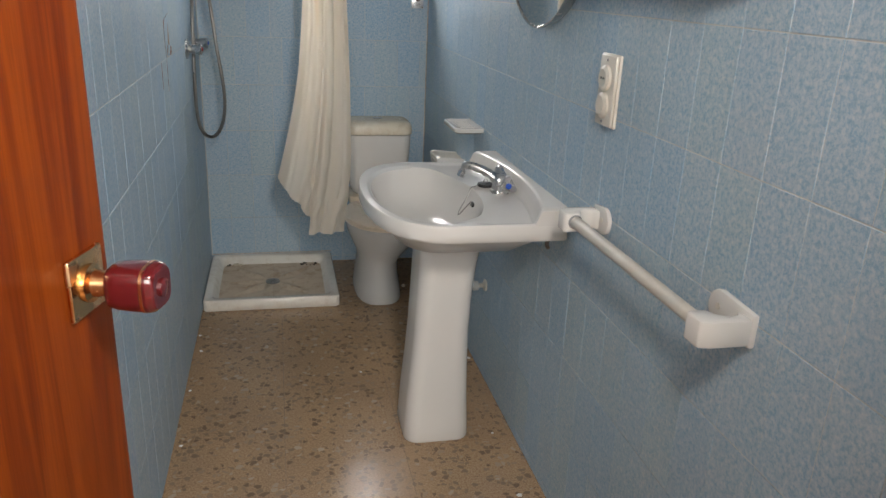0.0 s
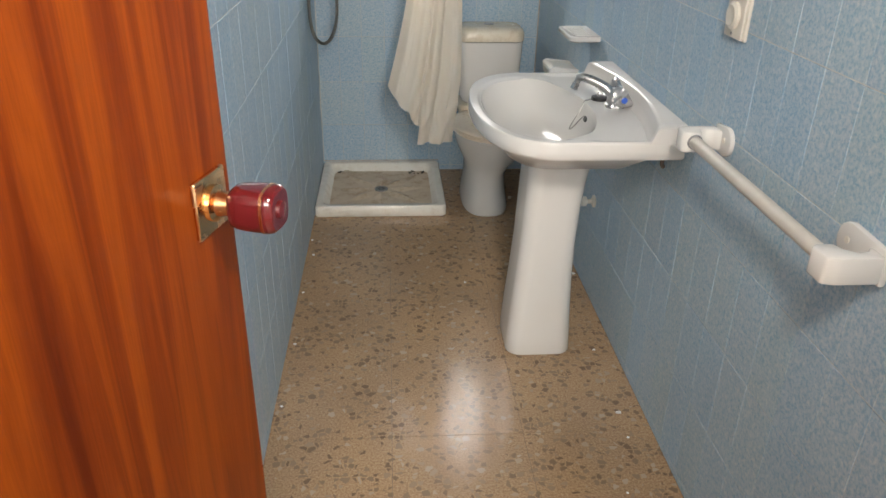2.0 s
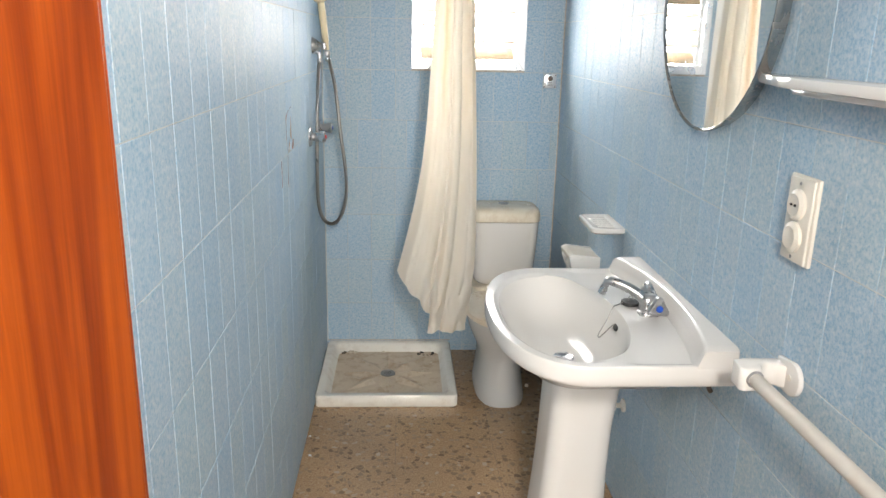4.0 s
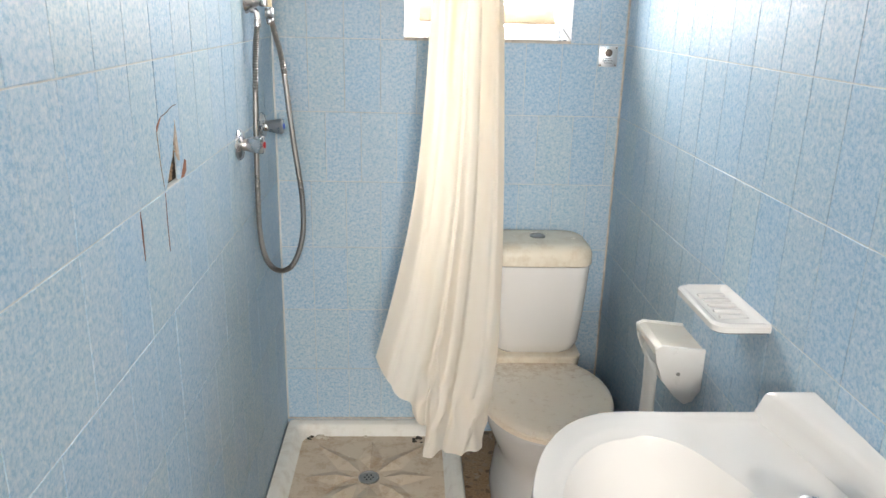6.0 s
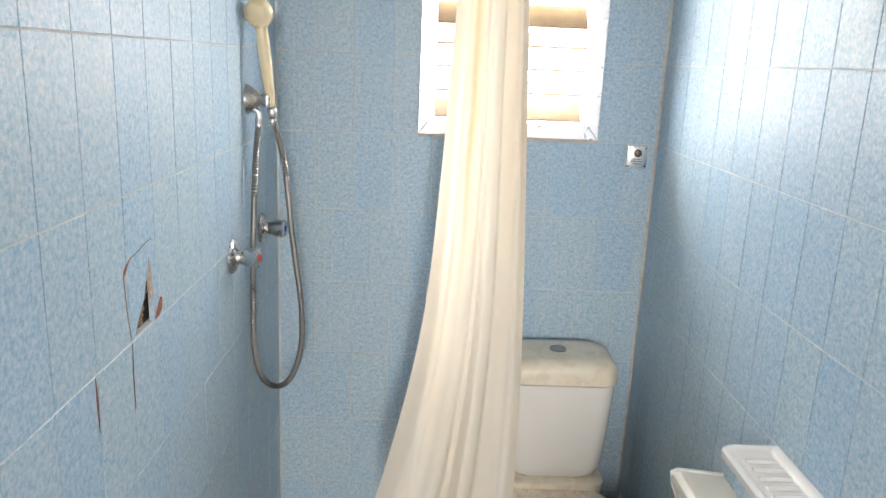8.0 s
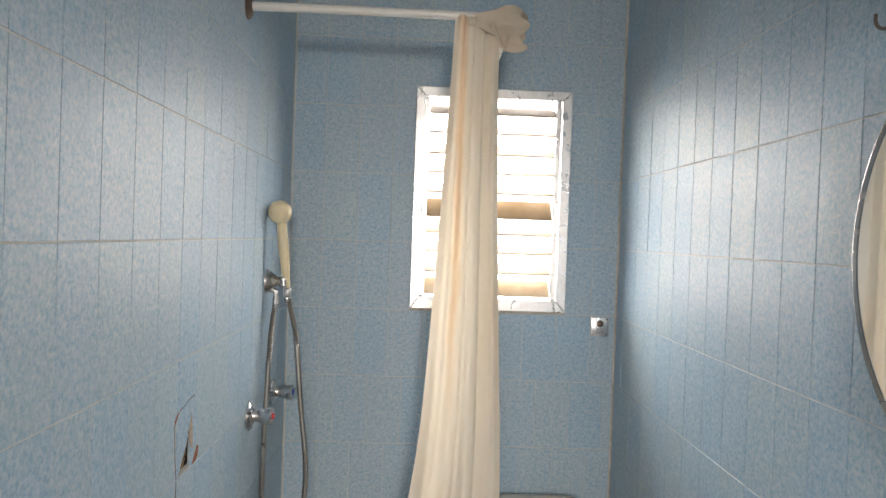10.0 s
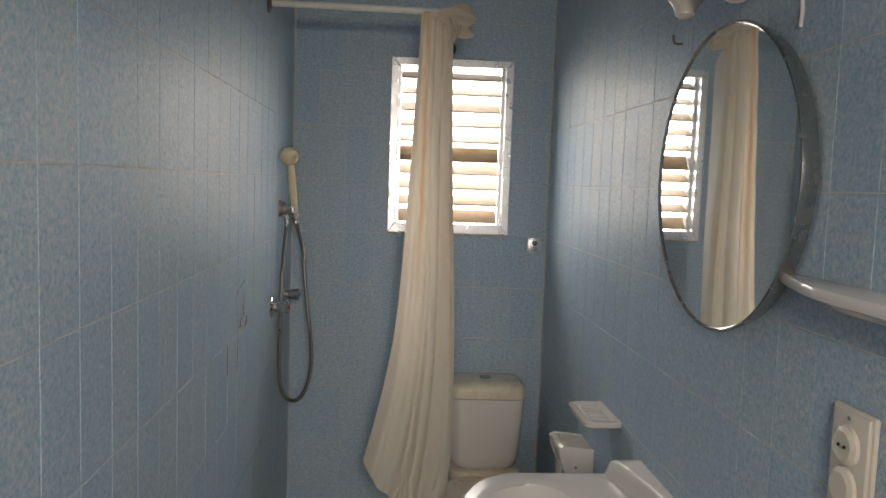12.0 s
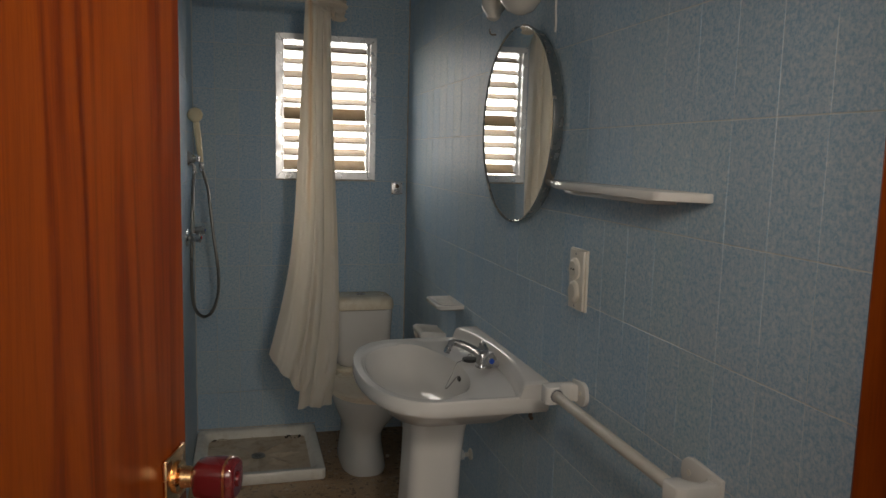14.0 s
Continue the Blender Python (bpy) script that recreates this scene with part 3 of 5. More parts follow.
def build_hand_shower():
    hx, hy, hz = 0.0, -0.364, 1.572
    b = empty("shower_bracket", "chrome wall bracket holding the hand shower", "shower bracket", (hx, hy, hz))
    inv = Matrix.Translation((-hx, -hy, -hz))

    def add(root, name, bm, mat, label=""):
        o = part(name, bm, mat, None, label)
        o.parent, o.matrix_parent_inverse = root, inv
        return o
    add(b, "wall_plate", lathe([(0.037, 0.0003), (0.037, 0.003), (0.031, 0.012), (0.021, 0.026), (0.014, 0.036), (0.012, 0.042)], 28, "x", (0, hy, hz)), CHROME)
    add(b, "cradle", lathe([(0.012, -0.016), (0.0155, -0.012), (0.0155, 0.012), (0.012, 0.016)], 24, "z", (0.052, hy, hz - 0.001)), CHROME)
    add(b, "outlet", tube(smooth_path([(0.012, hy, hz - 0.026), (0.026, hy, hz - 0.030), (0.030, hy, hz - 0.05)], 5), 0.008, 12), CHROME)
    s = empty("hand_shower", "cream plastic hand shower resting in its wall bracket", "shower head", (0.055, hy, hz))
    inv = Matrix.Translation((-0.055, -hy, -hz))
    top = Vector((0.040, hy - 0.01, 1.765))
    low = Vector((0.062, hy, 1.555))
    axis = [tuple(low.lerp(top, k / 9)) for k in range(10)]
    add(s, "handle", tube(axis, lambda u: 0.0105 + 0.004 * math.sin(u * 2.6) + 0.002 * u, 18), PLASTIC_CREAM)
    head = lathe([(0.003, -0.030), (0.022, -0.029), (0.033, -0.020), (0.036, -0.008), (0.034, 0.006), (0.026, 0.017), (0.012, 0.024), (0.003, 0.026)], 32, "y", (0, 0, 0))
    bmesh.ops.rotate(head, verts=head.verts, cent=(0, 0, 0), matrix=Matrix.Rotation(radians(-20), 3, "Z") @ Matrix.Rotation(radians(18), 3, "X"))
    bmesh.ops.translate(head, verts=head.verts, vec=(top.x, top.y - 0.006, top.z + 0.018))
    add(s, "head", head, PLASTIC_CREAM)
    add(s, "nut", lathe([(0.011, -0.012), (0.0125, -0.01), (0.0125, 0.010), (0.011, 0.012)], 18, "z", (0.0635, hy, 1.540)), CHROME)
    h = empty("shower_hose", "flexible steel shower hose hanging in a long loop", "shower hose", (0.03, hy, hz - 0.05))
    inv = Matrix.Translation((-0.03, -hy, -hz + 0.05))
    loop = smooth_path([(0.030, hy, 1.520), (0.022, hy - 0.012, 1.42), (0.016, hy - 0.022, 1.25), (0.012, hy - 0.026, 1.05), (0.013, hy - 0.024, 0.90), (0.030, hy - 0.012, 0.815),
                        (0.066, hy, 0.784), (0.106, hy, 0.812), (0.134, hy, 0.90), (0.136, hy, 1.02), (0.115, hy, 1.20), (0.095, hy, 1.40), (0.075, hy, 1.49), (0.064, hy, 1.535)], 40)
    add(h, "hose", tube(loop, 0.0078, 10, ripple=0.11), STEEL)
    add(h, "end_nut", lathe([(0.0082, -0.016), (0.0105, -0.014), (0.0105, 0.006), (0.0085, 0.008)], 12, "z", (0.030, hy, 1.516)), CHROME)
    add(h, "end_nut", lathe([(0.0080, -0.014), (0.0098, -0.010), (0.0112, 0.002), (0.0100, 0.004)], 16, "z", (0.0645, hy, 1.521)), CHROME)


build_hand_shower()


def build_tap(y, z, dot, word):
    t = empty("shower_tap", "chrome wall tap with a " + word + " dot on the handle", "tap", (0.0, y, z), group="shower taps")
    inv = Matrix.Translation((0, -y, -z))

    def add(name, bm, mat, parent=t, smooth=True):
        o = part(name, bm, mat, None, "", smooth)
        o.parent, o.matrix_parent_inverse = parent, (inv if parent.type == "EMPTY" else Matrix())
        return o
    add("rose", lathe([(0.042, 0.0004), (0.042, 0.004), (0.036, 0.010), (0.018, 0.013), (0.016, 0.022)], 32, "x", (0, y, z)), CHROME)
    rings = [[(x, y + u, z + v) for u, v, _ in oval(0, 0, 0, r, r, 40, 2.0 if x < 0.025 else 3.0)] for x, r in ((0.020, 0.014), (0.024, 0.018), (0.034, 0.019), (0.062, 0.024), (0.067, 0.021))]
    k = add("handle", loft(rings), CHROME)
    add("dot", lathe([(0.0085, 0.0668), (0.0085, 0.0705), (0.006, 0.0715)], 20, "x", (0, y, z)), dot, k)


build_tap(-0.545, 1.204, RED_DOT, "red")
build_tap(-0.228, 1.206, BLUE_DOT, "blue")


def build_rail():
    r = empty("curtain_rail", "white shower curtain rail fixed to the tiled wall", "curtain rail", (0, -0.705, 2.300))
    inv = Matrix.Translation((0, 0.705, -2.300))
    line = smooth_path([(0.004, -0.705, 2.300), (0.3, -0.705, 2.300), (0.58, -0.705, 2.298), (0.655, -0.69, 2.297), (0.680, -0.64, 2.297), (0.682, -0.4, 2.297), (0.682, -0.004, 2.297)], 8)
    for name, bm, mat in (("rod", tube(line, 0.0115, 16), PLASTIC_WHITE),
                          ("flange", lathe([(0.034, 0.0004), (0.034, 0.004), (0.028, 0.010), (0.015, 0.014)], 28, "x", (0, -0.705, 2.300)), DARK_METAL),
                          ("flange", lathe([(0.034, -0.0004), (0.034, -0.004), (0.028, -0.010), (0.015, -0.014)], 28, "y", (0.682, 0, 2.297)), DARK_METAL)):
        o = part(name, bm, mat)
        o.parent, o.matrix_parent_inverse = r, inv


build_rail()


def build_curtain():
    c = empty("shower_curtain", "cream cloth shower curtain gathered and knotted over the rail", "shower curtain", (0.62, -0.70, 2.30))
    inv = Matrix.Translation((-0.62, 0.70, -2.30))

    def left(z):
        if z > 1.2:
            return 0.476 + (0.535 - 0.476) * ((z - 1.2) / 1.09) ** 0.75
        return 0.476 - 0.136 * ((1.2 - z) / 0.63) ** 1.35

    def right(z):
        return 0.650 + 0.040 * smoothstep(2.25, 0.9, z) if z > 0.9 else 0.690 - 0.04 * smoothstep(0.8, 0.28, z)

    def hem(u):
        if u < 0.52:
            return 0.680 - 0.160 * (u / 0.52) ** 0.9
        return 0.520 + (0.438 - 0.520) * smoothstep(0.53, 0.55, u)
    nu, nv = 240, 70
    rnd = random.Random(11)
    ph = [rnd.uniform(0, 6.28) for _ in range(8)]
    rows = []
    for j in range(nv + 1):
        v = j / nv
        row = []
        for i in range(nu + 1):
            w = 1.34 * i / nu
            back = w >= 1
            u = 2 - w if back else w
            zb = hem(u)
            z = 2.295 + (zb - 2.295) * v
            zz = max(z, 0.36)
            inset = 0.006 if back else 0.0
            x = left(zz) + inset + (right(zz) - left(zz) - 2 * inset) * u
            amp = 0.0085 + 0.005 * v
            y = -0.715 - 0.05 * v
            y += amp * (1.0 * math.sin(u * 15 + ph[0] + 0.9 * math.sin(v * 2.1 + ph[1]) + 2.5 * u * u) + 0.26 * math.sin(u * 37 + ph[2] + v * 2.2 + math.sin(v * 5)) + 0.08 * math.sin(u * 71 + ph[5] - v * 1.7) + 0.8 * math.sin(u * 8 + ph[3] - v * 1.5))
            x += 0.020 * u * (1 - u) * (0.35 + 0.9 * v) * math.sin(u * 27 + ph[4] + v)
            y -= 0.042 * smoothstep(0.51, 0.56, u) * smoothstep(0.35, 0.9, v)
            y -= 0.035 * math.sin(math.pi * u) * smoothstep(0.0, 0.1, v) * (0.0 if back else 1.0)
            if back:
                y += 0.19 * smoothstep(1.0, 0.62, u) ** 0.7 * (0.35 + 0.65 * smoothstep(0.0, 0.06, v))
            y += 0.004 * noise.noise(Vector((u * 9, v * 14, 3.0 + back)))
            crease = smoothstep(0.80, 1.0, v) * smoothstep(0.25, 0.5, u)
            x += crease * 0.016 * noise.noise(Vector((u * 11, v * 30, 8.0)))
            y += crease * 0.034 * noise.noise(Vector((u * 10, v * 22, 5.0)))
            z += crease * 0.010 * noise.noise(Vector((u * 7, 1.0, 2.0)))
            row.append((x, y, z))
        rows.append(row)
    o = part("cloth", loft(rows, closed=False, cap0=False, cap1=False), CLOTH)
    o.parent, o.matrix_parent_inverse = c, inv
    # the knotted top thrown over the rail: a wrapped bunch that opens towards its free end
    rings = []
    for k in range(15):
        t = k / 14
        cx, cz = 0.545 + 0.168 * t, 2.290 - 0.010 * t
        r = 0.019 + 0.036 * smoothstep(0.15, 0.85, t) - 0.012 * smoothstep(0.88, 1.0, t)
        ring = []
        for i in range(44):
            a = 2 * math.pi * i / 44
            w = 1 + 0.10 * math.sin(a * 5 + t * 3 + 1) + 0.08 * math.sin(a * 9 - t * 4) + 0.12 * noise.noise(Vector((math.cos(a) * 2, math.sin(a) * 2, t * 4)))
            ring.append((cx + 0.012 * math.sin(a * 4 + 2) * t, -0.70 + r * 0.9 * w * math.cos(a), cz + r * w * math.sin(a) - 0.012 * t))
        rings.append(ring)
    o = part("knot", loft(rings), CLOTH, None, "bunched top of the curtain")
    o.parent, o.matrix_parent_inverse = c, inv
    tail = []
    for k in range(8):
        t = k / 7
        tail.append([(0.648 + 0.014 * t + (i / 9 - 0.5) * (0.06 - 0.05 * t), -0.742 - 0.006 * math.sin(i * 1.3 + t * 3), 2.268 - 0.062 * t + 0.006 * math.sin(i)) for i in range(10)])
    o = part("loose_end", loft(tail, closed=False, cap0=False, cap1=False), CLOTH)
    s = o.modifiers.new("thickness", "SOLIDIFY")
    s.thickness = 0.0015
    o.parent, o.matrix_parent_inverse = c, inv


build_curtain()


# ------------------------------------------------------------ toilet
def rounded(cx, cy, z, hx, hy, r, n=6):
    pts = []
    for sx, sy, a0 in ((1, 1, 0), (-1, 1, 90), (-1, -1, 180), (1, -1, 270)):
        for k in range(n + 1):
            a = radians(a0 + 90 * k / n)
            pts.append((cx + sx * (hx - r) + r * math.cos(a), cy + sy * (hy - r) + r * math.sin(a), z))
    return pts


def build_toilet():
    cx = 0.887
    t = empty("toilet", "white ceramic close-coupled toilet with a stained lid, against the end wall", "toilet", (cx, -0.40, 0))
    inv = Matrix.Translation((-cx, 0.40, 0))

    def add(name, bm, mat, label="", parent=t):
        o = part(name, bm, mat, None, label)
        o.parent, o.matrix_parent_inverse = parent, (inv if parent.type == "EMPTY" else Matrix())
        return o
    # foot and bowl in one casting
    rings = []
    for z, y0, y1, hx, pw in ((0, -0.660, -0.16, 0.116, 2.7), (0.012, -0.664, -0.16, 0.118, 2.7), (0.05, -0.655, -0.16, 0.112, 2.6), (0.12, -0.632, -0.16, 0.103, 2.4),
                              (0.19, -0.622, -0.15, 0.102, 2.3), (0.235, -0.640, -0.14, 0.126, 2.2), (0.28, -0.674, -0.13, 0.157, 2.15), (0.325, -0.702, -0.12, 0.180, 2.1),
                              (0.365, -0.717, -0.12, 0.190, 2.1), (0.388, -0.720, -0.12, 0.192, 2.1), (0.395, -0.715, -0.125, 0.188, 2.1)):
        rings.append(oval(cx - 0.030 * (1 - smoothstep(0.15, 0.33, z)), (y0 + y1) / 2, z, hx, (y1 - y0) / 2, 48, pw))
    add("bowl", loft(rings), CERAMIC)

    def lid_ring(z, k):
        pts = []
        for i in range(56):
            a = 2 * math.pi * i / 56
            c, s = math.cos(a), math.sin(a)
            rx = 0.207 * k
            if s < 0:
                p = (cx + rx * c, -0.465 + 0.270 * k * s, z)
            else:
                p = (cx + rx * math.copysign(abs(c) ** 0.72, c) * (1 - 0.24 * s ** 1.5), -0.465 + 0.245 * k * abs(s) ** 0.8, z)
            pts.append(p)
        return pts
    add("seat", loft([lid_ring(0.396, 0.94), lid_ring(0.399, 0.975), lid_ring(0.410, 0.98), lid_ring(0.413, 0.965)]), LID_DIRTY, "ivory plastic seat ring")
    add("lid", loft([lid_ring(0.4145, 0.975), lid_ring(0.417, 1.0), lid_ring(0.424, 1.0), lid_ring(0.4295, 0.975), lid_ring(0.4315, 0.90), lid_ring(0.4325, 0.5)]), LID_DIRTY, "closed lid with brown stains")
    add("hinge_bar", box(cx - 0.145, cx + 0.145, -0.218, -0.186, 0.414, 0.438, 0.006), LID_DIRTY)
    # shelf under the cistern
    add("shelf", loft([rounded(cx, -0.165, 0.34, 0.12, 0.105, 0.04), rounded(cx, -0.165, 0.40, 0.150, 0.11, 0.04), rounded(cx, -0.165, 0.448, 0.157, 0.11, 0.04), rounded(cx, -0.165, 0.452, 0.152, 0.106, 0.04)]), CERAMIC_OLD)
    cy = -0.162
    rings = [rounded(cx, cy, z, hx, hy, r) for z, hx, hy, r in ((0.4525, 0.120, 0.075, 0.045), (0.470, 0.138, 0.092, 0.05), (0.50, 0.148, 0.103, 0.05), (0.60, 0.156, 0.109, 0.05), (0.70, 0.162, 0.113, 0.05), (0.772, 0.165, 0.115, 0.05))]
    add("cistern", loft(rings), CERAMIC)
    rings = [rounded(cx, cy, z, hx, hy, r) for z, hx, hy, r in ((0.7745, 0.166, 0.116, 0.05), (0.777, 0.170, 0.119, 0.052), (0.812, 0.170, 0.119, 0.055), (0.828, 0.164, 0.112, 0.055), (0.838, 0.150, 0.098, 0.055), (0.841, 0.12, 0.07, 0.05))]
    lid = add("cistern_lid", loft(rings), CERAMIC_OLD, "yellowed cistern lid")
    add("flush_button", lathe([(0.026, 0.8405), (0.026, 0.8445), (0.022, 0.846), (0.021, 0.8435), (0.002, 0.8438)], 28, "z", (cx, cy + 0.01, 0)), STEEL, "tarnished push button", lid)
    for sx in (-1, 1):
        add("floor_bolt", lathe([(0.009, 0.05), (0.009, 0.058), (0.005, 0.062)], 14, "z", (cx + sx * 0.1, -0.5, -0.02)), CERAMIC_OLD)


build_toilet()


# ------------------------------------------------------------ basin
BZ = 0.894


def build_basin():
    cx, cy = 0.845, -1.776
    b = empty("washbasin", "white ceramic pedestal washbasin with a chrome tap, against tiled wall", "washbasin", (1.0, cy, 0))
    inv = Matrix.Translation((-1.0, -cy, 0))

    def add(name, bm, mat, label="", parent=b, smooth=True):
        o = part(name, bm, mat, None, label, smooth)
        o.parent, o.matrix_parent_inverse = parent, (inv if parent.type == "EMPTY" else Matrix())
        return o
    n = 144
    half = 0.387

    def outer(a, grow=0.0):
        c, s = math.cos(a), math.sin(a)
        hy = half + grow
        if c > 0:
            wx = W - 0.002 - cx
            r = min(wx / c, hy / max(abs(s), 1e-6))
        else:
            p = 2.3
            r = (abs(c / (0.217 + grow)) ** p + abs(s / hy) ** p) ** (-1 / p)
        return Vector((cx + r * c, cy + r * s))

    def inner(a, k=1.0):
        c, s = math.cos(a), math.sin(a)
        rx = 0.180 if c < 0 else 0.154
        p = 2.2 if c < 0 else 2.0
        r = (abs(c / rx) ** p + abs(s / 0.326) ** p) ** (-1 / p)
        return Vector((cx - 0.002 + k * r * c, cy - 0.020 + k * r * s))

    def deck(x, y):
        """The rim, and the tap deck a little below it."""
        return BZ - 0.007 * smoothstep(0.90, 0.96, x) * smoothstep(half - 0.010, half - 0.034, abs(y - cy))
    corner = math.atan2(half, W - 0.002 - cx)
    angles = sorted([2 * math.pi * i / n for i in range(n)] + [corner, 2 * math.pi - corner])
    rings = []
    for k, dz in ((0.10, -0.138), (0.22, -0.1375), (0.42, -0.133), (0.58, -0.120), (0.72, -0.098), (0.83, -0.071), (0.91, -0.043), (0.96, -0.023), (0.985, -0.012)):
        rings.append([(*inner(a, k), BZ + dz) for a in angles])
    for f in (0.0, 0.03, 0.08, 0.16, 0.24, 0.32, 0.40, 0.48, 0.54, 0.60, 0.66, 0.71, 0.76, 0.80, 0.84, 0.88, 0.92, 0.96):
        ring = []
        for a in angles:
            q = inner(a, 1.004).lerp(outer(a), f)
            soft = 0.006 * (1 - smoothstep(0.0, 0.35, f)) * (1 if math.cos(a) < 0 else 0.15)
            ring.append((q.x, q.y, deck(q.x, q.y) - soft))
        rings.append(ring)
    for grow, dz in ((-0.003, -0.0006), (-0.0008, -0.003), (0.0, -0.009), (0.0015, -0.026), (0.001, -0.044), (-0.006, -0.052)):
        ring = []
        for a in angles:
            q = outer(a, grow)
            ring.append((min(q.x, W - 0.0015), q.y, (deck(q.x, q.y) + dz) if dz > -0.02 else BZ + dz))
        rings.append(ring)
    for k, z in ((0.92, BZ - 0.054), (0.84, BZ - 0.059), (0.75, BZ - 0.088), (0.60, BZ - 0.132), (0.38, BZ - 0.150)):
        rings.append([(cx + 0.02 + (outer(a).x - cx - 0.02) * k, cy + (outer(a).y - cy) * k, z) for a in angles])
    body = add("bowl", loft(rings), CERAMIC_DECK)
    # the ledge along the wall, which narrows towards its middle
    rings = []
    for k in range(61):
        t = 2 * k / 60 - 1
        y = cy + t * (half - 0.0004)
        arc = 1.146 - 0.056 * t * t
        ends = 0.006 * smoothstep(0.97, 1.0, abs(t))
        rings.append([(arc + dx, y, BZ + dz - (ends if dz > 0 else 0)) for dx, dz in ((-0.030, -0.012), (-0.027, -0.0055), (-0.020, 0.001), (-0.012, 0.018), (-0.005, 0.035), (-0.001, 0.0405), (0.006, 0.043))]
                     + [(W - 0.0018, y, BZ + 0.044 - ends), (W - 0.0018, y, BZ - 0.012)])
    add("back_ledge", loft(rings), CERAMIC_DECK, "", body)
    # waste, overflow slot and chain
    add("waste", lathe([(0.030, BZ - 0.1375), (0.030, BZ - 0.1340), (0.024, BZ - 0.1335), (0.020, BZ - 0.1362), (0.003, BZ - 0.1362)], 26, "z", (cx, cy - 0.022, 0)), CHROME, "", body)
    # overflow slot as a black solid, the shade inside it put in colour
    slot = [(0.013 * math.cos(2 * math.pi * i / 20) + math.copysign(0.006, math.cos(2 * math.pi * i / 20)), 0.0075 * math.sin(2 * math.pi * i / 20)) for i in range(20)]
    ov = loft([[(h, u, v) for u, v in slot] for h in (-0.010, 0.0040)])
    spot = inner(-0.10, 0.915)
    bmesh.ops.rotate(ov, verts=ov.verts, cent=(0, 0, 0), matrix=Matrix.Rotation(radians(172), 3, "Z") @ Matrix.Rotation(radians(-30), 3, "Y"))
    bmesh.ops.translate(ov, verts=ov.verts, vec=(spot.x, spot.y, BZ - 0.043))
    add("overflow", ov, BLACK, "dark overflow slot", body)
    chain = smooth_path([(1.035, -1.722, BZ + 0.004), (1.008, -1.735, BZ - 0.002), (0.990, -1.746, BZ - 0.006), (0.974, -1.755, BZ - 0.038), (0.950, -1.768, BZ - 0.074), (0.944, -1.780, BZ - 0.084), (0.951, -1.790, BZ - 0.074), (0.970, -1.803, BZ - 0.044), (0.979, -1.808, BZ - 0.033)], 10)
    add("plug_chain", tube(chain, 0.0016, 6, ripple=0.25), STEEL)
    # pedestal
    rings = []
    for z, x0, x1, y0, y1, r in ((0, 0.780, 1.008, -1.850, -1.62, 0.05), (0.012, 0.778, 1.008, -1.853, -1.62, 0.05), (0.06, 0.780, 1.006, -1.851, -1.62, 0.05), (0.16, 0.787, 1.001, -1.846, -1.62, 0.05), (0.28, 0.798, 0.997, -1.842, -1.62, 0.05),
                                 (0.40, 0.807, 0.996, -1.840, -1.62, 0.05), (0.55, 0.814, 1.001, -1.841, -1.62, 0.05), (0.66, 0.818, 1.012, -1.844, -1.62, 0.05), (0.72, 0.814, 1.022, -1.852, -1.61, 0.05), (0.750, 0.808, 1.03, -1.862, -1.60, 0.05)):
        rings.append(rounded((x0 + x1) / 2, (y0 + y1) / 2, z, (x1 - x0) / 2, (y1 - y0) / 2, r))
    add("pedestal", loft(rings), CERAMIC)
    # tap: stout body, rising spout with a turned-down nozzle, two star handles
    tx, ty = 1.074, -1.797
    tap = add("tap", loft([rounded(tx, ty, BZ - 0.0075 + z, hx, hy, r, 4) for z, hx, hy, r in ((0, 0.029, 0.027, 0.018), (0.008, 0.029, 0.027, 0.018), (0.012, 0.025, 0.024, 0.016), (0.036, 0.023, 0.025, 0.014), (0.052, 0.021, 0.023, 0.012), (0.060, 0.014, 0.015, 0.008))]), CHROME, "chrome mixer tap")
    sp = smooth_path([(tx - 0.002, ty + 0.002, BZ + 0.024), (tx - 0.030, ty + 0.012, BZ + 0.048), (tx - 0.066, ty + 0.028, BZ + 0.066), (tx - 0.100, ty + 0.043, BZ + 0.074), (tx - 0.112, ty + 0.049, BZ + 0.070)], 6)
    add("spout", tube(sp, lambda u: 0.0165 - 0.0055 * u, 16), CHROME, "", tap)
    nz = [Vector((tx - 0.106, ty + 0.046, BZ + 0.079)).lerp(Vector((tx - 0.121, ty + 0.052, BZ + 0.036)), k / 6) for k in range(7)]
    add("nozzle", tube(nz, lambda u: 0.0098 + (0.0016 if u > 0.6 else 0.0), 16), CHROME, "", tap)
    for sy, lift in ((-1, 0.0), (1, 0.012)):
        ctr = Vector((tx + 0.010, ty + sy * 0.022, BZ + 0.028 + lift))
        rings = []
        for h, r in ((0.0, 0.010), (0.006, 0.013), (0.014, 0.023), (0.030, 0.026), (0.036, 0.024), (0.037, 0.015)):
            ring = []
            for i in range(48):
                a = 2 * math.pi * i / 48
                rr = r * (1 + (0.24 * math.cos(3 * a + 1.6) + 0.05 * math.cos(6 * a + 3.2)) * (1 if h > 0.008 else 0.3))
                ring.append((ctr.x + rr * math.cos(a), ctr.y + sy * h, ctr.z + rr * math.sin(a)))
            rings.append(ring)
        add("handle", loft(rings), CHROME, "", tap)
        add("dot", lathe([(0.0095, sy * 0.0365), (0.0095, sy * 0.0385), (0.007, sy * 0.0395)], 22, "y", tuple(ctr)), BLUE_DOT if sy < 0 else RED_DOT, "", tap)
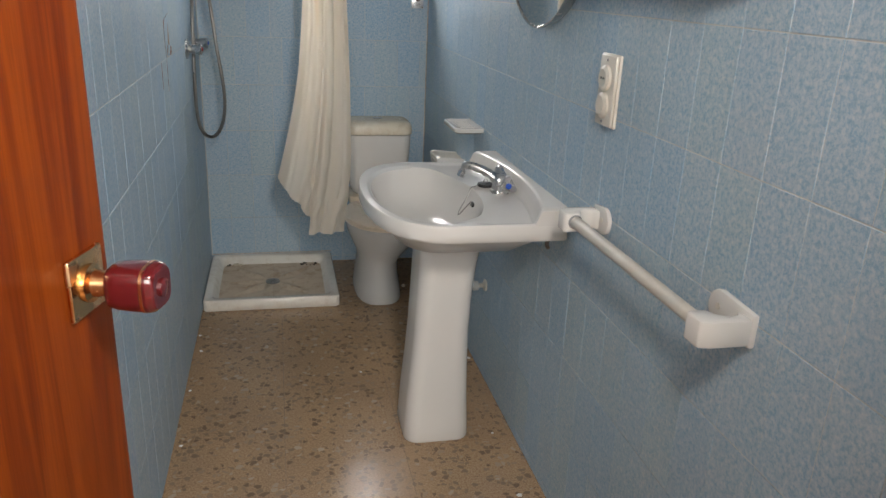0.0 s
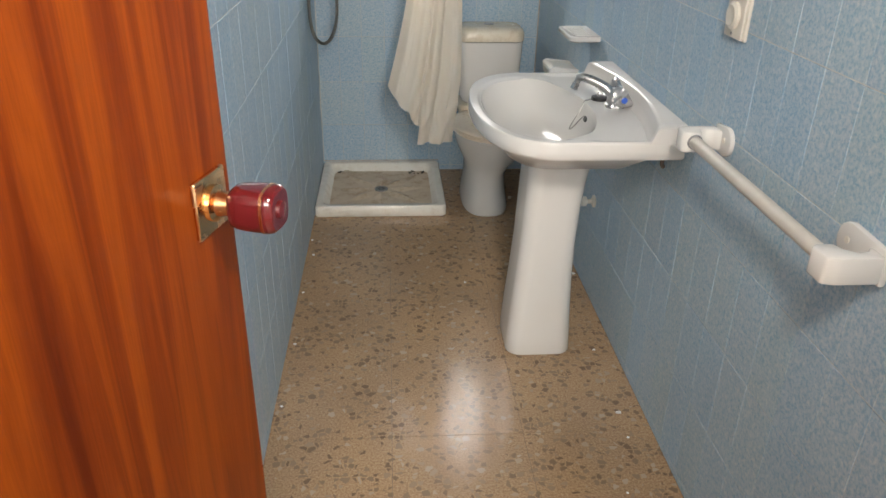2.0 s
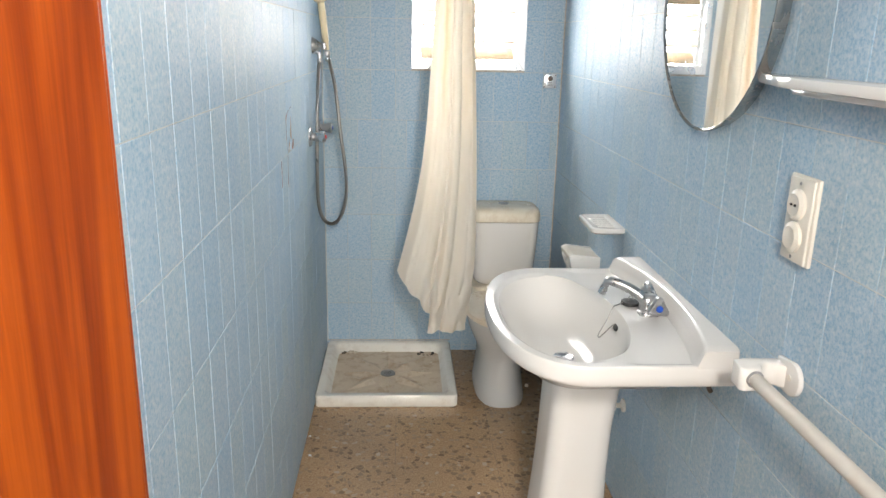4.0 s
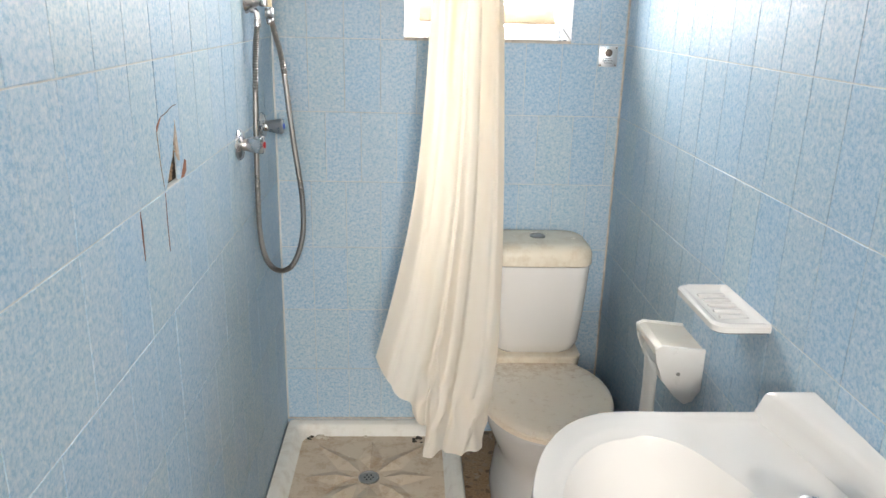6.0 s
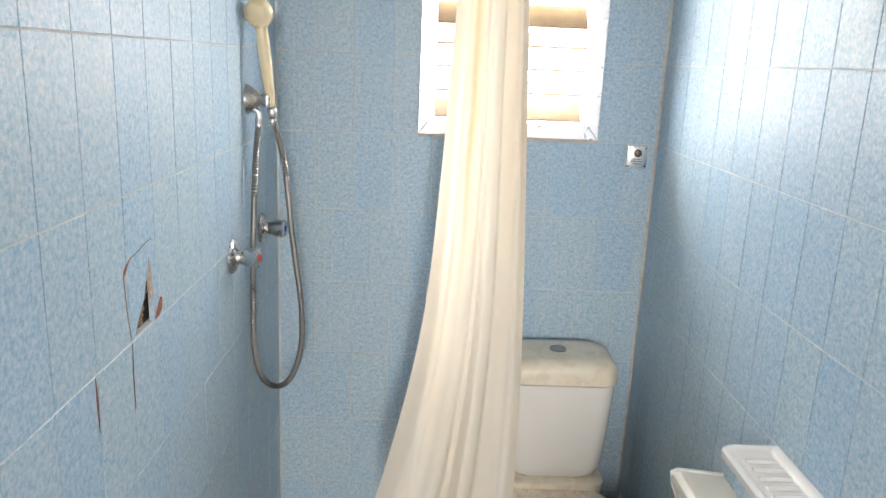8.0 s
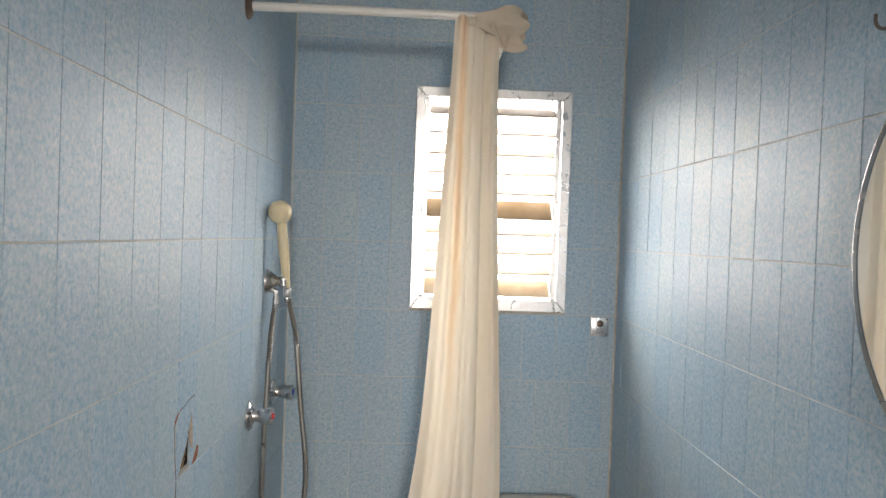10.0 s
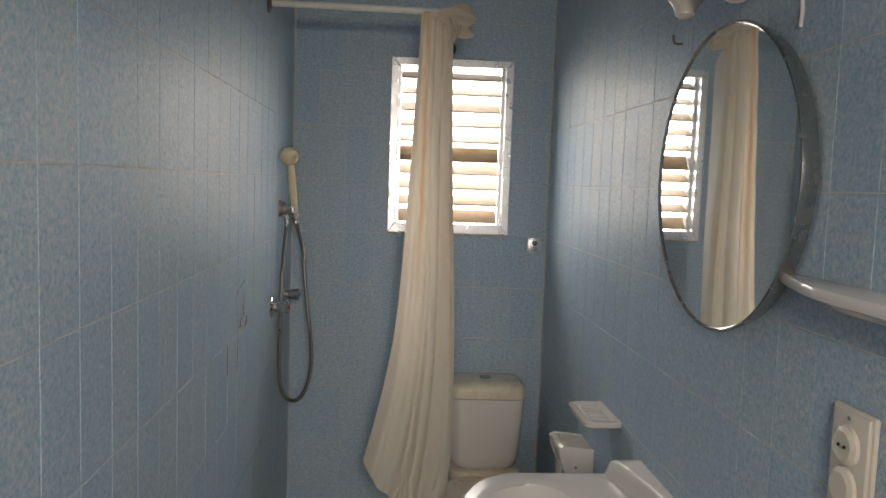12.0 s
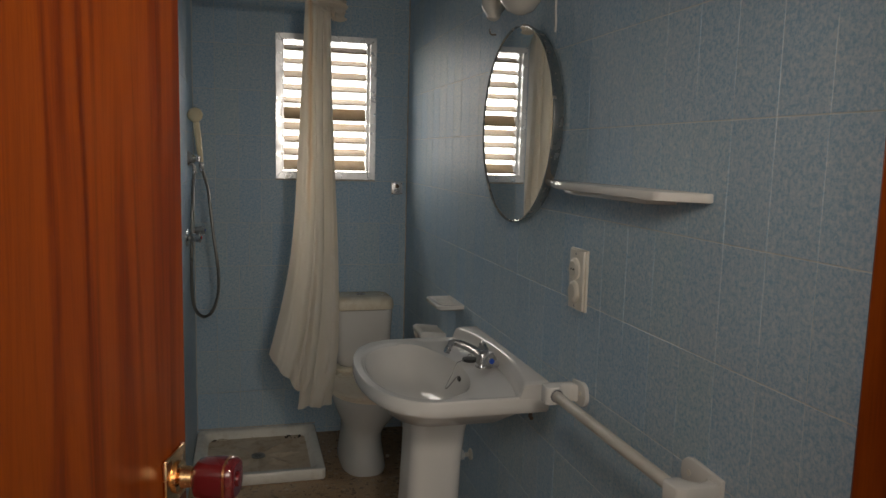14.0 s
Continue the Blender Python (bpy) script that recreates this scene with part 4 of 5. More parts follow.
    plug = add("plug", lathe([(0.022, BZ - 0.0075), (0.027, BZ - 0.005), (0.026, BZ + 0.004), (0.014, BZ + 0.006), (0.006, BZ + 0.007)], 24, "z", (1.046, -1.722, 0)), BLACK, "black rubber plug")
    add("plug_ring", tube([(1.046 + 0.007 * math.cos(2 * math.pi * i / 12), -1.722, BZ + 0.012 + 0.007 * math.sin(2 * math.pi * i / 12)) for i in range(13)], 0.0012, 6), STEEL, "", plug)
    # rusty fixing brackets below the deck
    for y in (-2.10, -2.02, -1.93):
        add("fixing_hook", tube(smooth_path([(W - 0.006, y, BZ - 0.060), (W - 0.03, y, BZ - 0.068), (W - 0.036, y, BZ - 0.082), (W - 0.03, y, BZ - 0.094)], 4), 0.006, 8), DARK_METAL)
    return b


build_basin()


def build_waste_valve():
    v = empty("pipe_valve", "small white plastic valve cap on the wall below the basin", "pipe valve", (W, -1.385, 0.390))
    inv = Matrix.Translation((-W, 1.385, -0.390))
    for name, bm, mat in (("rose", lathe([(0.024, -0.0004), (0.024, -0.006), (0.012, -0.012)], 22, "x", (W, -1.385, 0.390)), PLASTIC_OLD),
                          ("stem", lathe([(0.009, -0.012), (0.009, -0.030)], 16, "x", (W, -1.385, 0.390)), PLASTIC_OLD),
                          ("cap", lathe([(0.012, -0.030), (0.019, -0.033), (0.020, -0.050), (0.013, -0.056)], 22, "x", (W, -1.385, 0.390)), PLASTIC_WHITE)):
        o = part(name, bm, mat)
        o.parent, o.matrix_parent_inverse = v, inv


build_waste_valve()


# ------------------------------------------------------------ towel rail
def build_towel_rail():
    y0, y1, z, bx = -2.385, -2.985, 0.975, 1.088
    r = empty("towel_rail", "white ceramic towel rail on the blue tiled wall", "towel rail", (W, (y0 + y1) / 2, z))
    inv = Matrix.Translation((-W, -(y0 + y1) / 2, -z))

    def add(name, bm, mat, label="", parent=r):
        o = part(name, bm, mat, None, label)
        o.parent, o.matrix_parent_inverse = parent, (inv if parent.type == "EMPTY" else Matrix())
        return o
    for y, d in ((y0, -1), (y1, 1)):
        # a hooked nose that holds the bar, on a lug screwed to the wall
        e = -d
        nose = [(W - 0.0125, y + e * 0.044), (W - 0.085, y + e * 0.044), (W - 0.108, y + e * 0.038), (W - 0.111, y + d * 0.004), (W - 0.102, y + d * 0.013), (W - 0.070, y + d * 0.012),
                (W - 0.062, y + e * 0.008), (W - 0.046, y + e * 0.020), (W - 0.028, y + e * 0.016), (W - 0.0125, y + d * 0.002)]
        br = add("bracket", prism(nose, "z", z - 0.027, z + 0.023, 0.005), CERAMIC)
        reach = 0.048 if d < 0 else 0.095
        lug = [(y + e * 0.043, z - 0.032), (y + e * 0.043, z + 0.030)]
        for k in range(9):
            an = radians(90 - 22.5 * k)
            lug.append((y + d * (reach - 0.034 + 0.034 * math.cos(an)), z + 0.001 + 0.035 * math.sin(an)))
        add("wall_lug", prism(lug, "x", W - 0.0135, W - 0.0005, 0.004), CERAMIC)
        add("screw_hole", lathe([(0.0065, -0.0005), (0.0065, 0.002), (0.003, 0.001)], 14, "x", (W - 0.0150, y + d * (reach - 0.034), z + 0.004)), PLASTIC_OLD, "", br)
    bar = tube([(bx, y0 - 0.008, z), (bx, (y0 + y1) / 2, z), (bx, y1 + 0.008, z)], 0.0145, 20)
    add("bar", bar, RAIL_BAR, "worn ivory bar")
    for y, d in ((y0, -1), (y1, 1)):
        add("seal", lathe([(0.0175, 0.006 * d + y + 0.002 * d), (0.0185, y + 0.012 * d), (0.0165, y + 0.016 * d)], 20, "y", (bx, 0, z)), GREY_INK)


build_towel_rail()


# ------------------------------------------------------------ mirror, shelf, socket, lamp
def build_mirror():
    c = (W, -1.856, 1.724)
    m = empty("round_mirror", "round wall mirror in a deep steel rim", "mirror", (c[0] - 0.0037, c[1], c[2]))
    m.rotation_euler = (0, 0, radians(-0.6))
    inv = Matrix.Translation((-c[0], -c[1], -c[2]))

    def ring(d, h):
        return [(c[0] + h, c[1] + (0.346 + d) * math.cos(2 * math.pi * i / 128), c[2] + (0.322 + d) * math.sin(2 * math.pi * i / 128)) for i in range(128)]
    o = part("rim", loft([ring(d, h) for d, h in ((-0.012, -0.0005), (-0.008, -0.012), (0, -0.032), (-0.001, -0.036), (-0.005, -0.037), (-0.008, -0.033))], cap0=True, cap1=False), RIM_STEEL)
    o.parent, o.matrix_parent_inverse = m, inv
    o = part("mirror_glass", loft([ring(-0.0065, -0.024), ring(-0.0065, -0.0328)]), MIRROR, None, "silvered mirror glass", False)
    o.parent, o.matrix_parent_inverse = m, inv


build_mirror()


def build_shelf():
    y0, y1, z = -2.085, -2.925, 1.531
    s = empty("bathroom_shelf", "long white ceramic shelf with a rounded front below the mirror", "shelf", (W, (y0 + y1) / 2, z))
    inv = Matrix.Translation((-W, -(y0 + y1) / 2, -z))
    depth = 0.088
    plan = [(W - 0.0005, y0), (W - 0.012, y0 - 0.002), (W - 0.018, y0 - 0.010), (W - 0.070, y0 - 0.185), (W - 0.082, y0 - 0.235), (W - depth, y0 - 0.29)]
    plan += [(W - depth, y1 + 0.085), (W - depth + 0.006, y1 + 0.070), (W - 0.022, y1 + 0.006), (W - 0.014, y1), (W - 0.0005, y1)]
    top = prism(plan, "z", z + 0.006, z + 0.026, 0.004)
    o = part("shelf_board", top, CERAMIC)
    o.parent, o.matrix_parent_inverse = s, inv
    lip = [(W - 0.0008, y0 - 0.20), (W - 0.060, y0 - 0.25), (W - 0.068, y0 - 0.31), (W - 0.068, y1 + 0.20), (W - 0.060, y1 + 0.16), (W - 0.0008, y1 + 0.13)]
    o = part("support", prism(lip, "z", z - 0.006, z + 0.0058, 0.003), CERAMIC)
    o.parent, o.matrix_parent_inverse = s, inv


build_shelf()


def build_socket():
    y, z = -2.338, 1.287
    s = empty("socket_plate", "ivory double socket plate on the tiled wall", "socket", (W, y, z))
    inv = Matrix.Translation((-W, -y, -z))

    def add(name, bm, mat, parent=s):
        o = part(name, bm, mat)
        o.parent, o.matrix_parent_inverse = parent, (inv if parent.type == "EMPTY" else Matrix())
        return o
    add("back_box", box(W - 0.010, W - 0.0005, y - 0.052, y + 0.052, z - 0.086, z + 0.086, 0.004), PLASTIC_OLD)
    p = add("plate", box(W - 0.018, W - 0.0102, y - 0.050, y + 0.040, z - 0.083, z + 0.083, 0.004), PLASTIC_OLD)
    for dz in (0.030, -0.034):
        u = add("outlet", lathe([(0.031, -0.0182), (0.030, -0.024), (0.022, -0.029), (0.012, -0.0275), (0.002, -0.027)], 30, "x", (W, y - 0.004, z + dz)), PLASTIC_OLD, p)
        if dz > 0:
            for dy in (-0.007, 0.007):
                # pin hole as a black disc, colour in place of its inner shade
                add("hole", lathe([(0.0026, -0.0274), (0.0026, -0.0300)], 10, "x", (W, y - 0.004 + dy, z + dz)), BLACK, u)
    for dz in (0.072, -0.073):
        add("screw", lathe([(0.0036, -0.0183), (0.0036, -0.0195), (0.002, -0.0200)], 12, "x", (W, y - 0.004, z + dz)), GREY_INK, p)


build_socket()


def build_wall_lamp():
    y, z = -2.105, 2.142
    s = empty("wall_lamp", "wall lamp with an opal glass globe above the mirror, unlit", "wall lamp", (W, y, z))
    inv = Matrix.Translation((-W, -y, -z))

    def add(name, bm, mat, label="", parent=s):
        o = part(name, bm, mat, None, label)
        o.parent, o.matrix_parent_inverse = parent, (inv if parent.type == "EMPTY" else Matrix())
        return o
    add("wall_plate", lathe([(0.058, -0.0005), (0.058, -0.010), (0.048, -0.020), (0.02, -0.026)], 30, "x", (W, y, z)), DARK_METAL)
    add("arm", tube(smooth_path([(W - 0.024, y, z), (W - 0.075, y + 0.01, z + 0.012), (W - 0.095, y + 0.10, z + 0.022), (W - 0.10, y + 0.28, z + 0.02)], 8), 0.011, 12), PLASTIC_OLD)
    add("globe", lathe([(0.018, 0.075), (0.036, 0.066), (0.058, 0.040), (0.066, 0.0), (0.060, -0.036), (0.040, -0.062), (0.012, -0.074), (0.002, -0.075)], 34, "z", (W - 0.095, y + 0.075, z - 0.022)), OPAL, "opal glass globe")
    add("shade", lathe([(0.014, 0.050), (0.026, 0.040), (0.040, 0.012), (0.038, -0.016), (0.024, -0.034), (0.022, -0.048), (0.010, -0.056), (0.002, -0.057)], 30, "z", (W - 0.10, y + 0.315, z - 0.020)), OPAL, "opal glass shade with a small finial")
    add("cable", tube(smooth_path([(W - 0.006, y + 0.012, z - 0.04), (W - 0.005, y + 0.014, z - 0.09), (W - 0.005, y + 0.010, z - 0.12), (W - 0.005, y + 0.012, z - 0.15)], 6), 0.0035, 8), PLASTIC_WHITE, "thin white cable")


build_wall_lamp()


def build_hook():
    y, z = -1.526, 2.066
    bm = tube(smooth_path([(W - 0.0005, y, z), (W - 0.016, y, z - 0.001), (W - 0.024, y, z + 0.006), (W - 0.025, y, z + 0.020)], 5), 0.0028, 8)
    tagged(part("wall_hook", bm, DARK_METAL), "small dark screw hook in the tiled wall", "hook")


build_hook()


def build_soap_dish():
    y0, y1, z, x0 = -0.978, -1.212, 0.962, W - 0.112
    y0, y1 = y0 - 0.012, y1 - 0.012
    s = empty("soap_dish", "ivory ceramic soap dish with drainage ribs on the tiled wall", "soap dish", (W, (y0 + y1) / 2, z))
    inv = Matrix.Translation((-W, -(y0 + y1) / 2, -z))

    def ring(inset, zz, r=0.022):
        xa, xb, ya, yb = x0 + inset, W - 0.0006 - inset * (1 if inset > 0.006 else 0), y1 + inset, y0 - inset
        pts = []
        for px, py, a0, rr in ((xb - 0.004, yb - 0.004, 0, 0.004), (xa + r, yb - r, 90, r), (xa + r, ya + r, 180, r), (xb - 0.004, ya + 0.004, 270, 0.004)):
            for k in range(6):
                a = radians(a0 + 18 * k)
                qx, qy = px + rr * math.cos(a), py + rr * math.sin(a)
                out = max(0.0, (W - qx) / 0.112)
                pts.append((qx - 0.012 * out * max(0.0, 1 - (2 * (qy - (y0 + y1) / 2) / (y0 - y1)) ** 2), qy, zz))
        return pts
    rings = [ring(0.010, z + 0.001), ring(0.0, z + 0.008), ring(0.0, z + 0.020), ring(0.004, z + 0.024), ring(0.012, z + 0.024, 0.018), ring(0.018, z + 0.019, 0.014), ring(0.022, z + 0.017, 0.012)]
    o = part("dish", loft(rings), CERAMIC_DECK)
    o.parent, o.matrix_parent_inverse = s, inv
    for k in range(5):
        y = (y0 + y1) / 2 + (k - 2) * 0.030
        o = part("rib", tube([(x0 + 0.028, y, z + 0.0155), (x0 + 0.056, y, z + 0.017), (W - 0.026, y, z + 0.0155)], 0.0065, 10), CERAMIC_DECK)
        o.parent, o.matrix_parent_inverse = s, inv


build_soap_dish()


def build_paper_holder():
    y0, y1 = -0.780, -0.938
    h = empty("toilet_paper_holder", "ivory covered toilet paper holder with an almost used roll", "paper holder", (W, (y0 + y1) / 2, 0.73))
    inv = Matrix.Translation((-W, -(y0 + y1) / 2, -0.73))

    def add(name, bm, mat, label="", parent=h):
        o = part(name, bm, mat, None, label)
        o.parent, o.matrix_parent_inverse = parent, (inv if parent.type == "EMPTY" else Matrix())
        return o
    cover = [(W - 0.0005, 0.794), (W - 0.105, 0.806), (W - 0.121, 0.800), (W - 0.124, 0.786), (W - 0.118, 0.782), (W - 0.112, 0.792), (W - 0.0005, 0.784)]
    add("cover", prism(cover, "y", y1 + 0.006, y0 - 0.0065, 0.002), PLASTIC_OLD)
    side = [(W - 0.0005, 0.798), (W - 0.108, 0.809), (W - 0.124, 0.800), (W - 0.118, 0.765), (W - 0.098, 0.715), (W - 0.066, 0.675), (W - 0.038, 0.652), (W - 0.018, 0.660), (W - 0.0005, 0.690)]
    for a, bb in ((y1 - 0.004, y1 + 0.0055), (y0 - 0.006, y0 + 0.004)):
        add("side_panel", prism(side, "y", a, bb, 0.002), PLASTIC_WHITE)
    add("screw", lathe([(0.005, -0.0042), (0.005, -0.0055), (0.002, -0.006)], 12, "y", (W - 0.062, y1, 0.735)), STEEL)
    add("roll", lathe([(0.020, y1 + 0.012), (0.042, y1 + 0.012), (0.042, y0 - 0.012), (0.020, y0 - 0.012)], 30, "y", (W - 0.062, 0, 0.735)), PAPER, "toilet paper roll")
    sheet = []
    for k in range(16):
        t = k / 15
        row = []
        for i in range(9):
            u = i / 8
            row.append((W - 0.106 + 0.010 * math.sin(t * 3.1) - 0.004 * math.sin(u * 5 + t * 4), y1 + 0.016 + 0.006 * t + (0.118 - 0.02 * t) * u + 0.01 * t, 0.745 - 0.36 * t + 0.008 * u * t))
        sheet.append(row)
    o = add("hanging_sheet", loft(sheet, closed=False, cap0=False, cap1=False), PAPER, "torn hanging strip of paper")
    sm = o.modifiers.new("thickness", "SOLIDIFY")
    sm.thickness = 0.0008


build_paper_holder()


def build_push_plate():
    x0, x1, z0, z1 = 1.080, 1.142, 1.390, 1.458
    s = empty("cover_plate", "small square steel plate with a lock on the end wall", "cover plate", ((x0 + x1) / 2, 0, (z0 + z1) / 2))
    inv = Matrix.Translation((-(x0 + x1) / 2, 0, -(z0 + z1) / 2))

    def add(name, bm, mat, parent=s):
        o = part(name, bm, mat)
        o.parent, o.matrix_parent_inverse = parent, (inv if parent.type == "EMPTY" else Matrix())
        return o
    p = add("plate", box(x0, x1, -0.005, -0.0004, z0, z1, 0.002), ALU)
    add("knob", lathe([(0.012, -0.0052), (0.012, -0.010), (0.008, -0.013), (0.002, -0.0135)], 22, "y", ((x0 + x1) / 2, 0, z1 - 0.022)), DARK_METAL, p)
    for k, wdt in enumerate((0.026, 0.032, 0.022)):
        add("print", box((x0 + x1) / 2 - wdt / 2, (x0 + x1) / 2 + wdt / 2, -0.0056, -0.0051, z0 + 0.012 + k * 0.007, z0 + 0.0145 + k * 0.007), GREY_INK, p)
    for dx in (x0 + 0.006, x1 - 0.006):
        for dz in (z0 + 0.006, z1 - 0.006):
            add("screw", lathe([(0.0028, -0.0051), (0.0028, -0.0062), (0.001, -0.0065)], 10, "y", (dx, 0, dz)), DARK_METAL, p)


build_push_plate()

# crumbs on the floor
lumps("paper_scrap", [(1.089, -2.181, 0, 0.009), (1.087, -2.297, 0, 0.005), (1.150, -1.262, 0, 0.010), (1.098, -1.83, 0, 0.006), (0.03, -1.05, 0, 0.007), (0.018, -1.38, 0, 0.006),
                      (0.012, -0.9, 0, 0.006), (0.025, -1.75, 0, 0.006), (0.02, -2.1, 0, 0.005), (0.68, -1.32, 0, 0.005), (1.02, -2.52, 0, 0.004)], PAPER, "tiny white scrap lying on the terrazzo floor", "debris", 8)


# ------------------------------------------------------------ wall tiles
def tile_mesh(w, h, t=0.006):
    """One glazed tile, face towards +z, with a softened edge."""
    e = 0.0006
    bm = bmesh.new()
    rings = [[(0, 0, -t), (w, 0, -t), (w, h, -t), (0, h, -t)], [(0, 0, -e), (w, 0, -e), (w, h, -e), (0, h, -e)], [(e, e, 0), (w - e, e, 0), (w - e, h - e, 0), (e, h - e, 0)]]
    vs = [[bm.verts.new(p) for p in r] for r in rings]
    for a, b in zip(vs, vs[1:]):
        for i in range(4):
            j = (i + 1) % 4
            bm.faces.new((a[i], a[j], b[j], b[i]))
    bm.faces.new(vs[-1])
    me = bpy.data.meshes.new("tile")
    bm.to_mesh(me)
    bm.free()
    me.materials.append(TILE)
    return me


MESHES = {}


def sized_tile(w, h):
    key = (round(w, 4), round(h, 4))
    if key not in MESHES:
        MESHES[key] = tile_mesh(*key)
    return MESHES[key]


GAPV, GAPH = 0.0019, 0.0026
rt = random.Random(21)
# turns a tile's own axes (u, v, out) into the world
def frame_matrix(u, v, n, o):
    m = Matrix((u, v, n)).transposed().to_4x4()
    m.translation = o
    return m


def lay(parent, make, length, u_edges, limit, skip=None, rows=None):
    """Lays courses of tiles; the first `limit` columns are parts, the rest one joined mesh."""
    joined = bmesh.new()
    zs = [(0.001, Z0 - GAPH / 2)] + [(Z0 + k * TH + GAPH / 2, min(H - 0.002, Z0 + (k + 1) * TH - GAPH / 2)) for k in range(12) if Z0 + k * TH < H - 0.03]
    for r, (za, zb) in enumerate(zs):
        shift = 0.0 if r != 5 or length > 2 else 0.054
        edges = [e + (shift if 0 < i < len(u_edges) - 1 else 0) for i, e in enumerate(u_edges)]
        edges = [e for e in edges if e <= length]
        for c, (a, b) in enumerate(zip(edges, edges[1:])):
            ua, ub = a + GAPV / 2, b - GAPV / 2
            if ub - ua < 0.008:
                continue
            for ra, rb, sa, sb in (skip(ua, ub, za, zb) if skip else [(ua, ub, za, zb)]):
                if rb - ra < 0.004 or sb - sa < 0.004:
                    continue
                m = make(ra, sa, rt.uniform(-0.0003, 0.0003))
                me = sized_tile(rb - ra, sb - sa)
                if c < limit:
                    ob = new("tile", me)
                    ob.matrix_world = m
                    ob.parent = parent
                else:
                    start = len(joined.verts)
                    joined.from_mesh(me)
                    joined.verts.ensure_lookup_table()
                    for v in joined.verts[start:]:
                        v.co = m @ v.co
    if len(joined.verts):
        o = part("tiles_rest", joined, TILE, parent, smooth=False)
        o["kind"] = "stuff"
    else:
        joined.free()


left_edges = [0.0] + [0.041 - 0.0 + TW * k for k in range(0, 31)] + [D]
left_edges = sorted(set(e for e in left_edges if e <= D))


def skip_left(a, b, za, zb):
    if za < 1.30 < zb and a < 1.10 < b:
        return []
    return [(a, b, za, zb)]


# on the west wall u runs from the window wall towards the door
lay(wall_left, lambda u, z, d: frame_matrix(Vector((0, -1, 0)), Vector((0, 0, 1)), Vector((-1, 0, 0)) * -1, Vector((d, -u, z))), D, left_edges, 24, skip_left)
right_edges = sorted(set([0.0] + [0.088 + TW * k for k in range(0, 31) if 0.088 + TW * k < D - 0.01] + [D]))
lay(wall_right, lambda u, z, d: frame_matrix(Vector((0, -1, 0)), Vector((0, 0, 1)), Vector((-1, 0, 0)), Vector((W + d, -u, z))), D, right_edges, 24)


def skip_window(a, b, za, zb):
    x0, x1, z0, z1 = 0.440, 0.973, 1.479, 2.243
    if b < x0 or a > x1 or zb < z0 or za > z1:
        return [(a, b, za, zb)]
    out = []
    if a < x0:
        out.append((a, x0, za, zb))
    if b > x1:
        out.append((x1, b, za, zb))
    aa, bb = max(a, x0), min(b, x1)
    if za < z0:
        out.append((aa, bb, za, z0))
    if zb > z1:
        out.append((aa, bb, z1, zb))
    return out


far_edges = [0.0] + [0.115 + 0.1203 * k for k in range(9)] + [W]
lay(wall_far, lambda u, z, d: frame_matrix(Vector((1, 0, 0)), Vector((0, 0, 1)), Vector((0, -1, 0)), Vector((u, d, z))), W, far_edges, 24, skip_window)


